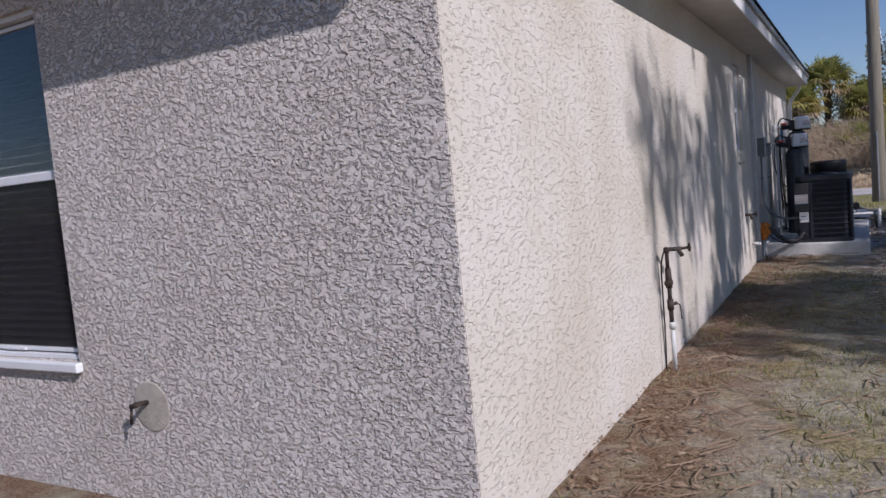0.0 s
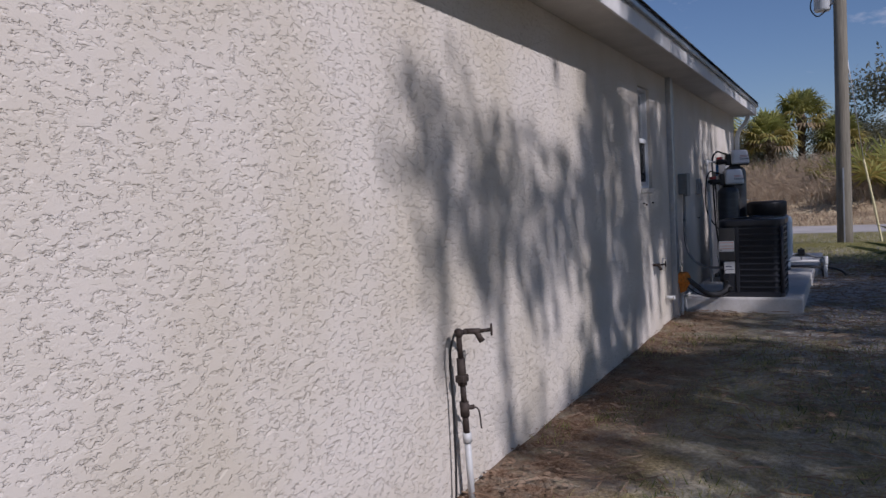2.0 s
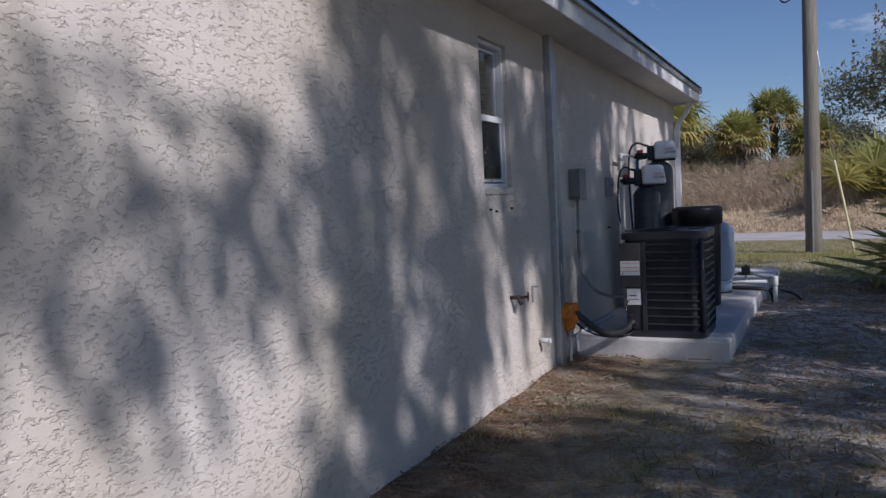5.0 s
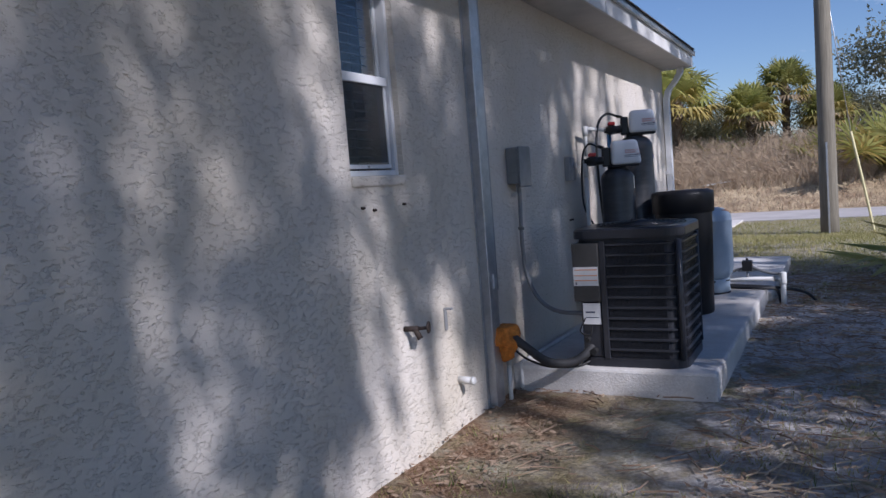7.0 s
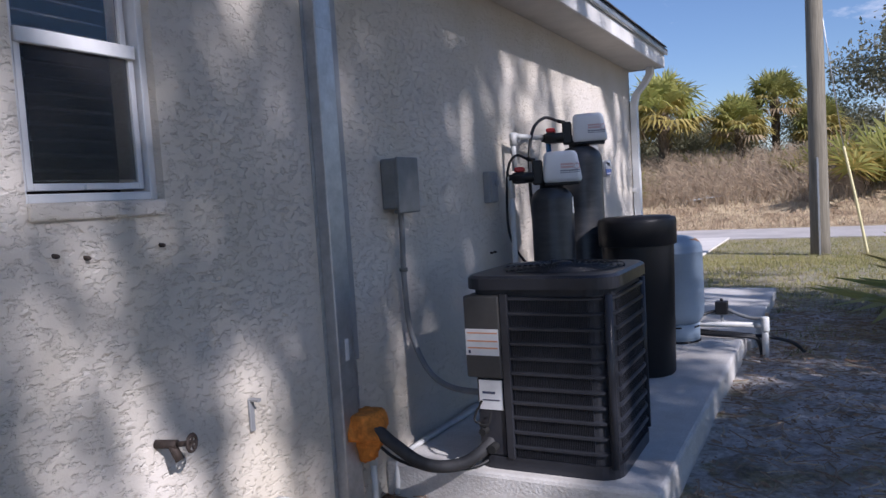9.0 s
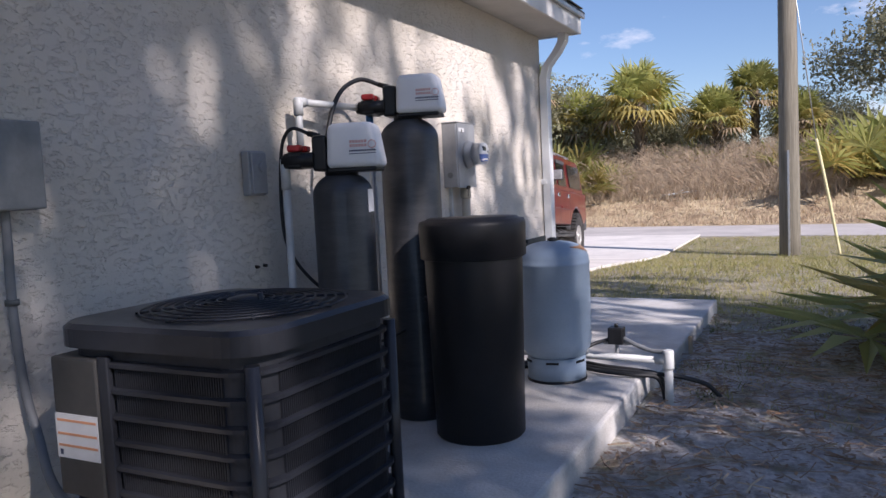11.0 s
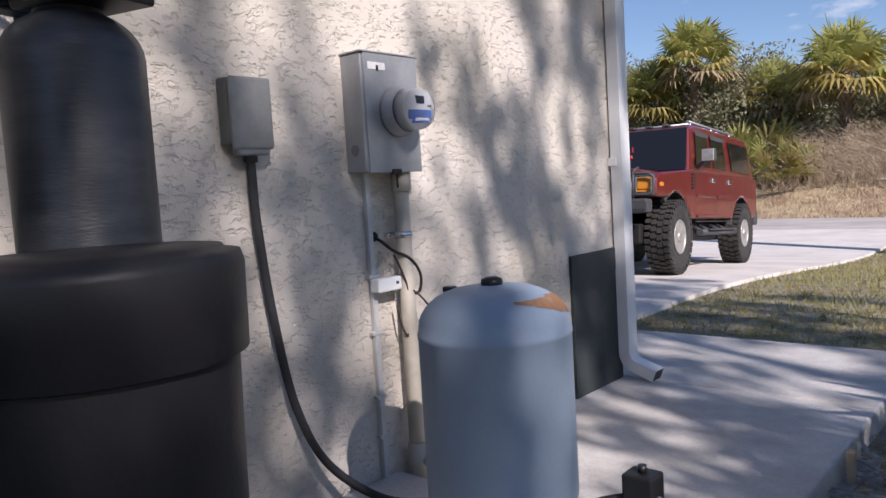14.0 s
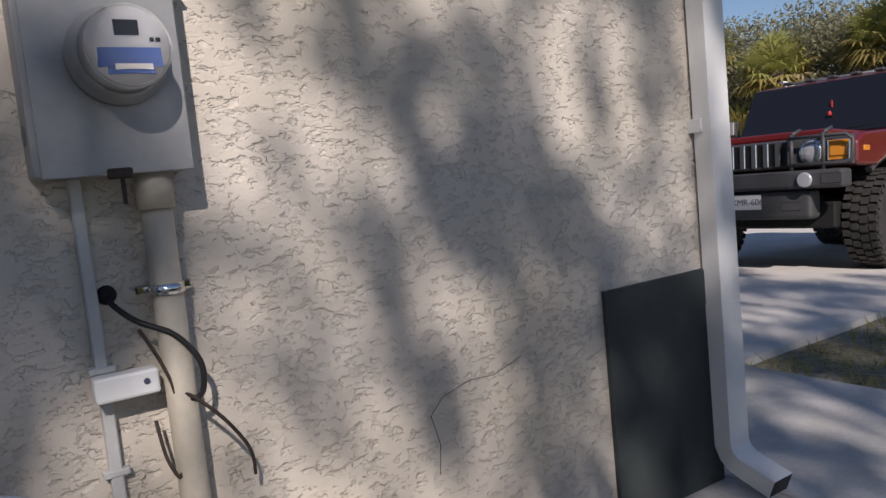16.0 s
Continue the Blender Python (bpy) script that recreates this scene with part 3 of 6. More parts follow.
def window(name, w, h, at, rz, mid, label):
    """A single-hung aluminium window; x runs across, y goes inward, z up from its foot."""
    wnd = thing(name, at, label, "window", rz=rz)
    wnd["kind"] = "structure"

    def frame_(bm):
        t = 0.026
        box(bm, (0, 0.03, 0), (t, 0.11, h), 0.003)
        box(bm, (w - t, 0.03, 0), (w, 0.11, h), 0.003)
        box(bm, (t, 0.03, h - t), (w - t, 0.11, h), 0.003)
        box(bm, (t, 0.03, 0), (w - t, 0.11, t), 0.003)

    def sash(bm):
        t = 0.02
        for z0, z1, y in ((0.035, mid, 0.045), (mid, h - 0.035, 0.07)):
            box(bm, (0.036, y, z0), (0.036 + t, y + 0.022, z1), 0.002)
            box(bm, (w - 0.036 - t, y, z0), (w - 0.036, y + 0.022, z1), 0.002)
            box(bm, (0.036 + t, y, z0), (w - 0.036 - t, y + 0.022, z0 + t), 0.002)
            box(bm, (0.036 + t, y, z1 - t), (w - 0.036 - t, y + 0.022, z1), 0.002)
        box(bm, (0.036, 0.034, mid - 0.03), (w - 0.036, 0.05, mid + 0.012), 0.003)
        box(bm, (w * 0.45, 0.03, 0.036), (w * 0.6, 0.044, 0.05), 0.002)

    def panes(bm):
        box(bm, (0.06, 0.054, 0.06), (w - 0.06, 0.058, mid - 0.02))
        box(bm, (0.06, 0.079, mid + 0.02), (w - 0.06, 0.083, h - 0.06))

    solid("frame", frame_, "frame_alu", wnd, label="white aluminium frame")
    solid("sash", sash, "frame_alu", wnd)
    g = solid("pane", panes, "glass", wnd, label="dark reflecting glass")
    g.visible_shadow = False
    solid("insect_screen", lambda bm: box(bm, (0.064, 0.046, 0.064), (w - 0.064, 0.048, mid - 0.03)), "mesh", wnd, label="dark insect screen")
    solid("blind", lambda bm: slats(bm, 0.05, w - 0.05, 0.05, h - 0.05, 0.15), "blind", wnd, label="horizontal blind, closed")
    solid("sill", lambda bm: box(bm, (0.0 if w < 1 else -0.02, -0.012 if w < 1 else -0.035, -0.05), (w + (0.0 if w < 1 else 0.02), 0.11, -0.002), 0.008, 2), "stucco" if w < 1 else "white", wnd, label="painted sill")
    return wnd


window("window_1", 1.21, 1.70, (-3.35, 0.0, 0.66), 0, 0.92, "single-hung window with white frame and closed dark blinds")
window("window_2", 0.46, 0.95, (0.0, 6.66, 1.44), 90, 0.46, "small single-hung window with white frame and dark blinds")


# ---- fittings on the front wall ----
def stub(bm):
    rod(bm, (0, 0, 0), (0.0, -0.07, 0.01), 0.011)
    rod(bm, (0.02, -0.066, 0.01), (-0.03, -0.068, -0.004), 0.012)
    rod(bm, (-0.03, -0.066, -0.002), (-0.055, -0.06, -0.09), 0.006)


capped = thing("capped_pipe", (-1.68, 0.0, 0.49), "short capped pipe stub in a round mortar patch", "pipe")
solid("stub", stub, "rust", capped)
solid("mortar_patch", lambda bm: lathe(bm, [(0.13, 0), (0.11, 0.002), (0.05, 0.004)], seg=24, m=axis((0.02, 0.001, -0.02), (0, -1, 0))), "patch", capped, label="sandy mortar patch")


# ---- hose taps ----
def tap(parent, x, y, z, dy=0.0):
    """A sillcock with a round wheel; it reaches out along +x."""
    def body(bm):
        rod(bm, (x, y, z), (x + 0.07, y + dy, z), 0.014)
        rod(bm, (x + 0.05, y + dy * 0.7, z), (x + 0.075, y + dy * 1.1, z - 0.05), 0.013, 0.015)
        rod(bm, (x + 0.07, y + dy, z), (x + 0.115, y + dy * 1.6, z + 0.004), 0.009)

    def wheel(bm):
        m = axis((x + 0.118, y + dy * 1.65, z + 0.005), (0.07, dy, 0))
        ring = [m @ Vector((0.026 * math.cos(a), 0.026 * math.sin(a), 0)) for a in [2 * math.pi * k / 20 for k in range(21)]]
        tube(bm, ring, 0.005, 6, smooth=False)
        for k in range(5):
            a = 2 * math.pi * k / 5
            rod(bm, m @ Vector((0, 0, 0)), m @ Vector((0.026 * math.cos(a), 0.026 * math.sin(a), 0)), 0.004, seg=6)
    solid("tap_body", body, "rust", parent)
    solid("handwheel", wheel, "rust", parent)


riser = thing("standpipe", (0.07, 2.73, 0), "rusty garden standpipe with a tap on a white pipe", "tap")
solid("lower_pipe", lambda bm: (rod(bm, (0, 0.03, -0.05), (0, 0.012, 0.30), 0.016), rod(bm, (0, 0.014, 0.27), (0, 0.01, 0.32), 0.021)), "pvc", riser, label="white plastic pipe")


def riser_body(bm):
    rod(bm, (0, 0.01, 0.3), (0, 0.0, 0.46), 0.015)
    rod(bm, (0, 0.003, 0.40), (0, -0.001, 0.47), 0.022)
    rod(bm, (0, 0.0, 0.46), (0, -0.005, 0.56), 0.014)
    rod(bm, (0, -0.006, 0.55), (0, -0.012, 0.68), 0.022, 0.02)
    box(bm, (-0.024, -0.036, 0.565), (0.024, 0.018, 0.60), 0.005)
    rod(bm, (0, -0.012, 0.68), (0, -0.02, 0.80), 0.013)
    lathe(bm, [(0.012, -0.02), (0.02, -0.015), (0.02, 0.012), (0.01, 0.02)], (0, -0.02, 0.80), 12)
    rod(bm, (0, -0.03, 0.80), (0.02, 0.025, 0.80), 0.012)
    rod(bm, (0.0, 0.0, 0.44), (0.035, 0.03, 0.44), 0.012)
    tube(bm, [(0.035, 0.03, 0.44), (0.05, 0.05, 0.42), (0.055, 0.055, 0.35), (0.055, 0.06, 0.33)], 0.004, 6)


solid("riser", riser_body, "rust", riser, label="rusted iron valve and union")
tap(riser, 0.01, 0.02, 0.80, 0.03)
solid("ground_wire", lambda bm: tube(bm, [(-0.01, -0.04, 0.80), (-0.03, -0.06, 0.7), (-0.035, -0.045, 0.5), (-0.035, -0.05, 0.2), (-0.04, -0.06, -0.02)], 0.006, 6), "cable", riser)

bib = thing("wall_tap", (0.0, 7.0, 0.69), "small rusty hose tap on the stucco wall", "tap")
tap(bib, 0.0, 0.0, 0.0, 0.02)


def wall_stub(name, y, z, r, ln, m, label):
    s = thing(name, (0, y, z), label, "pipe")
    solid("pipe", lambda bm: rod(bm, (-0.01, 0, 0), (ln, 0.004, -0.004), r, seg=16), m, s)
    solid("end_cap", lambda bm: lathe(bm, [(r * 1.15, 0), (r * 1.15, 0.012), (r * 0.8, 0.018)], seg=16, m=axis((ln - 0.012, 0.004, -0.004), (1, 0, 0))), m, s)


wall_stub("drain_stub", 7.53, 0.30, 0.02, 0.09, "pvc", "capped white pipe stub low on the wall")
for y, z in ((6.815, 1.286), (7.082, 1.30), (6.72, 1.30), (9.608, 1.039), (9.66, 1.04)):
    wall_stub("anchor_bolt", y, z, 0.006, 0.012, "rust", "small dark bolt hole in the stucco")
hook = thing("metal_bracket", (0, 7.42, 0.66), "narrow metal strap standing out of the wall", "bracket")
solid("strap", lambda bm: (box(bm, (0, -0.012, -0.06), (0.012, 0.012, 0.06), 0.003), box(bm, (0.0, -0.01, 0.05), (0.05, 0.01, 0.062), 0.003)), "steelgrey", hook)


# ---- line cover with its foam plug and hoses ----
duct = thing("line_set_cover", (0.0, 7.9, 0.0), "tall galvanised metal channel covering pipes on the wall", "duct cover")


def duct_body(bm):
    box(bm, (0.0, 0.0, 0.02), (0.055, 0.115, 2.6), 0.006, 2)
    box(bm, (0.0, -0.02, 0.02), (0.004, 0.0, 2.6))
    for z in (0.6, 1.35, 2.1):
        box(bm, (0.055, 0.005, z), (0.0575, 0.11, z + 0.02))


solid("channel", duct_body, "galv", duct)
solid("side_flange", lambda bm: box(bm, (0.0, 0.118, 0.72), (0.03, 0.185, 2.6), 0.003), "steelgrey", duct, label="dull blue-grey side flange")
solid("lower_flange", lambda bm: box(bm, (0.0, 0.118, 0.47), (0.02, 0.18, 0.715), 0.003), "galv", duct)
solid("tag", lambda bm: box(bm, (0.056, 0.045, 0.74), (0.0585, 0.07, 0.83)), "label", duct, label="small white tag")


def foam_blob(bm):
    bmesh.ops.create_icosphere(bm, subdivisions=4, radius=1)
    for v in bm.verts:
        p = v.co.copy()
        n = 1 + 0.22 * noise.noise(p * 2.1) + 0.10 * noise.noise(p * 6)
        z = p.z
        v.co = Vector((p.x * 0.085, p.y * (0.10 if z > -0.2 else 0.055), p.z * 0.13)) * n
        if z > 0.15:
            v.co.z = min(v.co.z, 0.085)
    for f in bm.faces:
        f.smooth = True


foam = solid("foam_plug", foam_blob, "foam", label="lumpy orange expanding foam at the wall duct", category="foam")
foam.matrix_world = pose(0.075, 8.03, 0.42)
solid("line_set_hose", lambda bm: tube(bm, [(0.13, 8.02, 0.44), (0.20, 8.03, 0.38), (0.31, 8.10, 0.275), (0.42, 8.20, 0.25), (0.49, 8.29, 0.285), (0.52, 8.38, 0.33)], 0.027, 12), "insul", label="black insulated refrigerant hose to the condenser", category="hose")
solid("thin_cable", lambda bm: tube(bm, [(0.10, 8.04, 0.38), (0.19, 8.08, 0.29), (0.31, 8.17, 0.225), (0.45, 8.29, 0.212), (0.53, 8.38, 0.25)], 0.007, 8), "cable", label="thin black cable under the insulated hose", category="cable")
solid("condensate_pipe", lambda bm: (rod(bm, (0.06, 8.09, -0.1), (0.06, 8.09, 0.33), 0.014), rod(bm, (0.06, 8.09, 0.25), (0.06, 8.09, 0.33), 0.018)), "pvc", label="white drain pipe down to the soil", category="pipe")
solid("conduit_on_slab", lambda bm: (rod(bm, (0.06, 8.28, 0.215), (0.09, 9.3, 0.215), 0.013), rod(bm, (0.07, 8.25, 0.05), (0.06, 8.29, 0.215), 0.013)), "pvc", label="white conduit lying on the pad by the wall", category="pipe")

# ---- electrical boxes by the condenser ----
disc = thing("disconnect_box", (0.0, 8.40, 1.35), "weathered grey electrical disconnect box on the wall", "electrical box")
solid("case", lambda bm: box(bm, (0.0, 0.0, 0.0), (0.085, 0.185, 0.235), 0.01, 2), "boxgrey", disc)
solid("cover", lambda bm: (box(bm, (0.086, -0.006, -0.02), (0.10, 0.19, 0.24), 0.006, 2), box(bm, (0.05, 0.02, -0.022), (0.09, 0.17, -0.004), 0.004)), "boxgrey", disc)
solid("whip", lambda bm: tube(bm, [(0.045, 0.09, 0.0), (0.045, 0.09, -0.12), (0.04, 0.09, -0.32), (0.045, 0.10, -0.55), (0.09, 0.10, -0.70), (0.18, 0.06, -0.79), (0.30, 0.02, -0.83), (0.46, -0.02, -0.83)], 0.014, 10), "whip", disc, label="grey flexible conduit")
solid("clip", lambda bm: lathe(bm, [(0.02, 0), (0.02, 0.018)], (0.04, 0.09, -0.30), 14), "darkbox", disc)
box2 = thing("outlet_box", (0.0, 9.56, 1.34), "small pale grey weatherproof outlet on the wall", "electrical box")
solid("case", lambda bm: box(bm, (0.0, 0.0, 0.0), (0.045, 0.105, 0.19), 0.008, 2), "steelgrey", box2)
solid("lid", lambda bm: (box(bm, (0.046, 0.006, 0.006), (0.056, 0.10, 0.184), 0.006, 2), lathe(bm, [(0.022, 0), (0.02, 0.012)], seg=16, m=axis((0.056, 0.065, 0.12), (1, 0, 0)))), "steelgrey", box2)

# ---- air conditioner ----
ac = thing("air_conditioner", (0.43, 8.33, 0.20), "black outdoor air conditioner condenser on the concrete pad", "air conditioner")
AW, AD, AH = 0.65, 0.63, 0.845


def rounded(w, d, r, n=6, x0=0.0, y0=0.0):
    out = []
    for cx, cy, a0 in ((w - r, d - r, 0), (r, d - r, 90), (r, r, 180), (w - r, r, 270)):
        for k in range(n + 1):
            a = radians(a0 + 90 * k / n)
            out.append((x0 + cx + r * math.cos(a), y0 + cy + r * math.sin(a)))
    return out


def prism(bm, poly, z0, z1, cap=True, mi=0, inset=None):
    a = [bm.verts.new((x, y, z0)) for x, y in poly]
    b = [bm.verts.new((x, y, z1)) for x, y in (inset or poly)]
    n = len(poly)
    for k in range(n):
        f = bm.faces.new((a[k], a[(k + 1) % n], b[(k + 1) % n], b[k]))
        f.material_index = mi
    if cap:
        bm.faces.new(list(reversed(a))).material_index = mi
        bm.faces.new(b).material_index = mi


solid("coil", lambda bm: prism(bm, rounded(AW - 0.03, AD - 0.03, 0.09, 6, 0.015, 0.015), 0.03, AH - 0.06), "acfin", ac, label="dark finned coil")
solid("base_pan", lambda bm: prism(bm, rounded(AW, AD, 0.10), 0.0, 0.055), "acblack", ac)


def ac_top(bm):
    w = 0.012
    outer = rounded(AW + 2 * w, AD + 2 * w, 0.11, 8, -w, -w)
    prism(bm, outer, AH - 0.06, AH - 0.013)
    prism(bm, outer, AH - 0.0129, AH - 0.002, inset=rounded(AW + 0.0, AD + 0.0, 0.105, 8, 0.0, 0.0))


solid("top_cover", ac_top, "acblack", ac)


def fan_guard(bm):
    c = (AW / 2 + 0.02, AD / 2 + 0.02, AH)
    for k in range(1, 10):
        r = 0.028 * k + 0.02
        ring = [(c[0] + r * math.cos(a), c[1] + r * math.sin(a), c[2] + 0.016 - 0.012 * (k / 9) ** 2) for a in [2 * math.pi * j / 32 for j in range(33)]]
        tube(bm, ring, 0.003, 5, smooth=False)
    for k in range(8):
        a = 2 * math.pi * k / 8
        rod(bm, (c[0], c[1], c[2] + 0.014), (c[0] + 0.28 * math.cos(a), c[1] + 0.28 * math.sin(a), c[2] + 0.002), 0.0035, seg=6)
    lathe(bm, [(0.05, 0.004), (0.045, 0.02), (0.02, 0.026)], c, 20)
    for dx in (-0.05, 0.05):
        rod(bm, (c[0] + dx, c[1], c[2]), (c[0] + dx, c[1], c[2] + 0.032), 0.008, seg=8)


solid("fan_guard", fan_guard, "acblack", ac, label="round wire fan guard")


def louvre(bm):
    """One rib round three sides of the case, from the service corner to the wall side."""
    order = [(0.17, 0.0)] + [p for p in rounded(AW, AD, 0.10, 6)[21:28]] + [p for p in rounded(AW, AD, 0.10, 6)[0:14]]
    a = []
    for x, y in order:
        cx, cy = AW / 2, AD / 2
        i = (x + (cx - x) * 0.05, y + (cy - y) * 0.05)
        a.append([bm.verts.new((*i, 0.010)), bm.verts.new((x, y, 0.004)), bm.verts.new((x, y, -0.006)), bm.verts.new((*i, -0.008))])
    for p, q in zip(a, a[1:]):
        for k in range(4):
            bm.faces.new((p[k], q[k], q[(k + 1) % 4], p[(k + 1) % 4]))
    bm.faces.new(a[0][::-1])
    bm.faces.new(a[-1])


bm_l = bmesh.new()
louvre(bm_l)
louvre_mesh = mesh_of("louvre", bm_l, "acblack")
for k in range(11):
    lv = new("louvre", louvre_mesh)
    lv.parent = ac
    lv.location = (0, 0, 0.105 + 0.064 * k)


def ac_bars(bm):
    box(bm, (0.165, -0.006, 0.05), (0.2, 0.012, AH - 0.08), 0.003)
    for x, y in ((AW - 0.03, 0.03), (AW - 0.03, AD - 0.03)):
        rod(bm, (x + 0.008, y + (-0.008 if y < 0.2 else 0.008), 0.05), (x + 0.008, y + (-0.008 if y < 0.2 else 0.008), AH - 0.08), 0.018, seg=10)
    for k in range(46):
        a = 0.21 + k * 0.0075
        box(bm, (a, 0.008, 0.06), (a + 0.002, 0.0148, AH - 0.09))
    for k in range(58):
        a = 0.1 + k * 0.0075
        box(bm, (AW - 0.0148, a, 0.06), (AW - 0.008, a + 0.002, AH - 0.09))


solid("guard_bars", ac_bars, "acblack", ac)
solid("service_panel", lambda bm: box(bm, (-0.005, -0.008, 0.40), (0.163, 0.12, AH - 0.086), 0.008, 2), "acpanel", ac, label="brownish grey service panel")
solid("lower_panel", lambda bm: box(bm, (0.035, 0.006, 0.056), (0.163, 0.12, 0.398), 0.006), "acblack", ac)


def ac_label(bm):
    box(bm, (0.0, -0.0105, 0.50), (0.155, -0.0085, 0.615))
    for z in (0.53, 0.56, 0.595):
        box(bm, (0.008, -0.0118, z), (0.15, -0.0108, z + 0.006), mi=1)
    box(bm, (0.012, -0.0118, 0.508), (0.022, -0.0108, 0.522), mi=2)


solid("warning_label", ac_label, ["label", "orangebar", "ink"], ac, label="white warning label with orange bars")
solid("wiring_label", lambda bm: (box(bm, (0.045, 0.002, 0.26), (0.155, 0.0045, 0.39)), box(bm, (0.06, 0.0005, 0.33), (0.12, 0.0018, 0.34), mi=1), box(bm, (0.06, 0.0005, 0.30), (0.14, 0.0018, 0.305), mi=1)), ["label", "ink"], ac, label="torn white wiring diagram")
solid("service_valves", lambda bm: (rod(bm, (0.07, 0.0, 0.17), (0.07, -0.045, 0.17), 0.016), rod(bm, (0.11, 0.0, 0.10), (0.11, -0.05, 0.10), 0.02), tube(bm, [(0.06, -0.01, 0.3), (0.03, -0.03, 0.22), (0.09, -0.03, 0.2), (0.1, -0.01, 0.25)], 0.005, 6)), "matte", ac)


# ---- water softeners ----
def softener(at, r, h, rz, name="water_softener"):
    s = thing(name, at, "tall dark fibreglass water softener tank with white control head", "water softener", "water softeners", rz)

    def vessel(bm):
        prof = [(r * 0.97, 0.0), (r * 1.03, 0.01), (r * 1.03, 0.10), (r, 0.115), (r, h - r * 0.75)]
        for k in range(1, 9):
            a = radians(90 * k / 9)
            prof.append((r * math.cos(a) * 1.0, h - r * 0.75 + r * 0.75 * math.sin(a)))
        prof.append((0.05, h + 0.002))
        lathe(bm, prof, seg=40)
    solid("vessel", vessel, "vessel", s)
    solid("neck", lambda bm: lathe(bm, [(0.07, h - 0.02), (0.07, h + 0.02), (0.062, h + 0.025), (0.062, h + 0.06)], seg=24), "black", s)

    h -= 0.045

    def head(bm):
        vs = box(bm, (-0.085, -0.19, h + 0.055), (0.085, 0.045, h + 0.245), 0.03, 4)
        for v in vs:
            u = (v.co.z - h - 0.055) / 0.19
            v.co.y += 0.03 * u * (1 if v.co.y < -0.05 else -0.3)
            v.co.x *= 1 - 0.08 * u
        for f in bm.faces:
            f.smooth = True
    solid("head_cover", head, "headwhite", s, label="white plastic valve cover")

    def marks(bm):
        out = lambda z: -0.0855 + 0.0068 * (z - 0.055) / 0.19
        ring = [(out(0.15) - 0.001, -0.158 + 0.016 * math.cos(a), h + 0.15 + 0.016 * math.sin(a)) for a in [2 * math.pi * k / 16 for k in range(17)]]
        tube(bm, ring, 0.002, 5, smooth=False, mi=1)
        for z, y0, y1, t in ((0.158, -0.135, -0.07, 0.011), (0.141, -0.135, -0.062, 0.011)):
            y = y0
            while y < y1:
                box(bm, (out(z) - 0.0022, y, h + z), (out(z) + 0.004, y + 0.009, h + z + t), mi=1)
                y += 0.0125
        for k in range(12):
            box(bm, (out(0.124) - 0.0015, -0.172 + 0.0095 * k, h + 0.122), (out(0.124) + 0.004, -0.165 + 0.0095 * k, h + 0.129), mi=0)
        box(bm, (out(0.113) - 0.0012, -0.172, h + 0.112), (out(0.113) + 0.004, -0.06, h + 0.115), mi=0)
    solid("badge", marks, ["ink", "badgered"], s, label="faded printed badge")
    solid("head_base", lambda bm: box(bm, (-0.08, -0.17, h + 0.04), (0.08, 0.04, h + 0.058), 0.006), "black", s)

    def valve(bm):
        box(bm, (-0.06, 0.046, h + 0.05), (0.06, 0.11, h + 0.20), 0.012, 2)
        rod(bm, (-0.05, 0.10, h + 0.10), (-0.05, 0.23, h + 0.10), 0.032, seg=16)
        rod(bm, (0.05, 0.10, h + 0.10), (0.05, 0.22, h + 0.10), 0.032, seg=16)
        box(bm, (-0.075, 0.15, h + 0.065), (0.075, 0.22, h + 0.135), 0.01, 2)
        rod(bm, (0.075, 0.19, h + 0.10), (0.10, 0.19, h + 0.10), 0.026, seg=16)
        rod(bm, (-0.03, 0.21, h + 0.10), (-0.03, 0.25, h + 0.10), 0.024, seg=16)
        rod(bm, (0.0, 0.09, h + 0.20), (0.0, 0.14, h + 0.215), 0.013, seg=10)
    solid("bypass_valve", valve, "black", s)
    solid("red_handles", lambda bm: (box(bm, (-0.07, 0.155, h + 0.137), (-0.02, 0.215, h + 0.165), 0.006), box(bm, (0.02, 0.155, h + 0.137), (0.07, 0.215, h + 0.165), 0.006)), "red", s, label="red bypass handles")
    return s


T1, R1, H1 = (0.35, 9.79), 0.128, 1.225
T2, R2, H2 = (0.36, 10.38), 0.145, 1.49
s1 = softener((*T1, 0.20), R1, H1, 108)
s2 = softener((*T2, 0.20), R2, H2, 106)
solid("tank_label", lambda bm: [bm.faces.new([bm.verts.new((R1 * 1.004 * math.cos(a), R1 * 1.004 * math.sin(a), z)) for a, z in ((u, 1.05), (u + 0.11, 1.05), (u + 0.11, 1.145), (u, 1.145))]) for u in [-1.93 + 0.11 * k for k in range(5)]], "label", s1, label="white paper label")


def in_world(ob, p):
    return ob.matrix_world @ Vector(p)


bpy.context.view_layer.update()
a1, b1 = in_world(s1, (-0.03, 0.24, H1 + 0.055)), in_world(s1, (0.05, 0.21, H1 + 0.055))
a2, b2 = in_world(s2, (-0.03, 0.24, H2 + 0.055)), in_world(s2, (0.05, 0.21, H2 + 0.055))


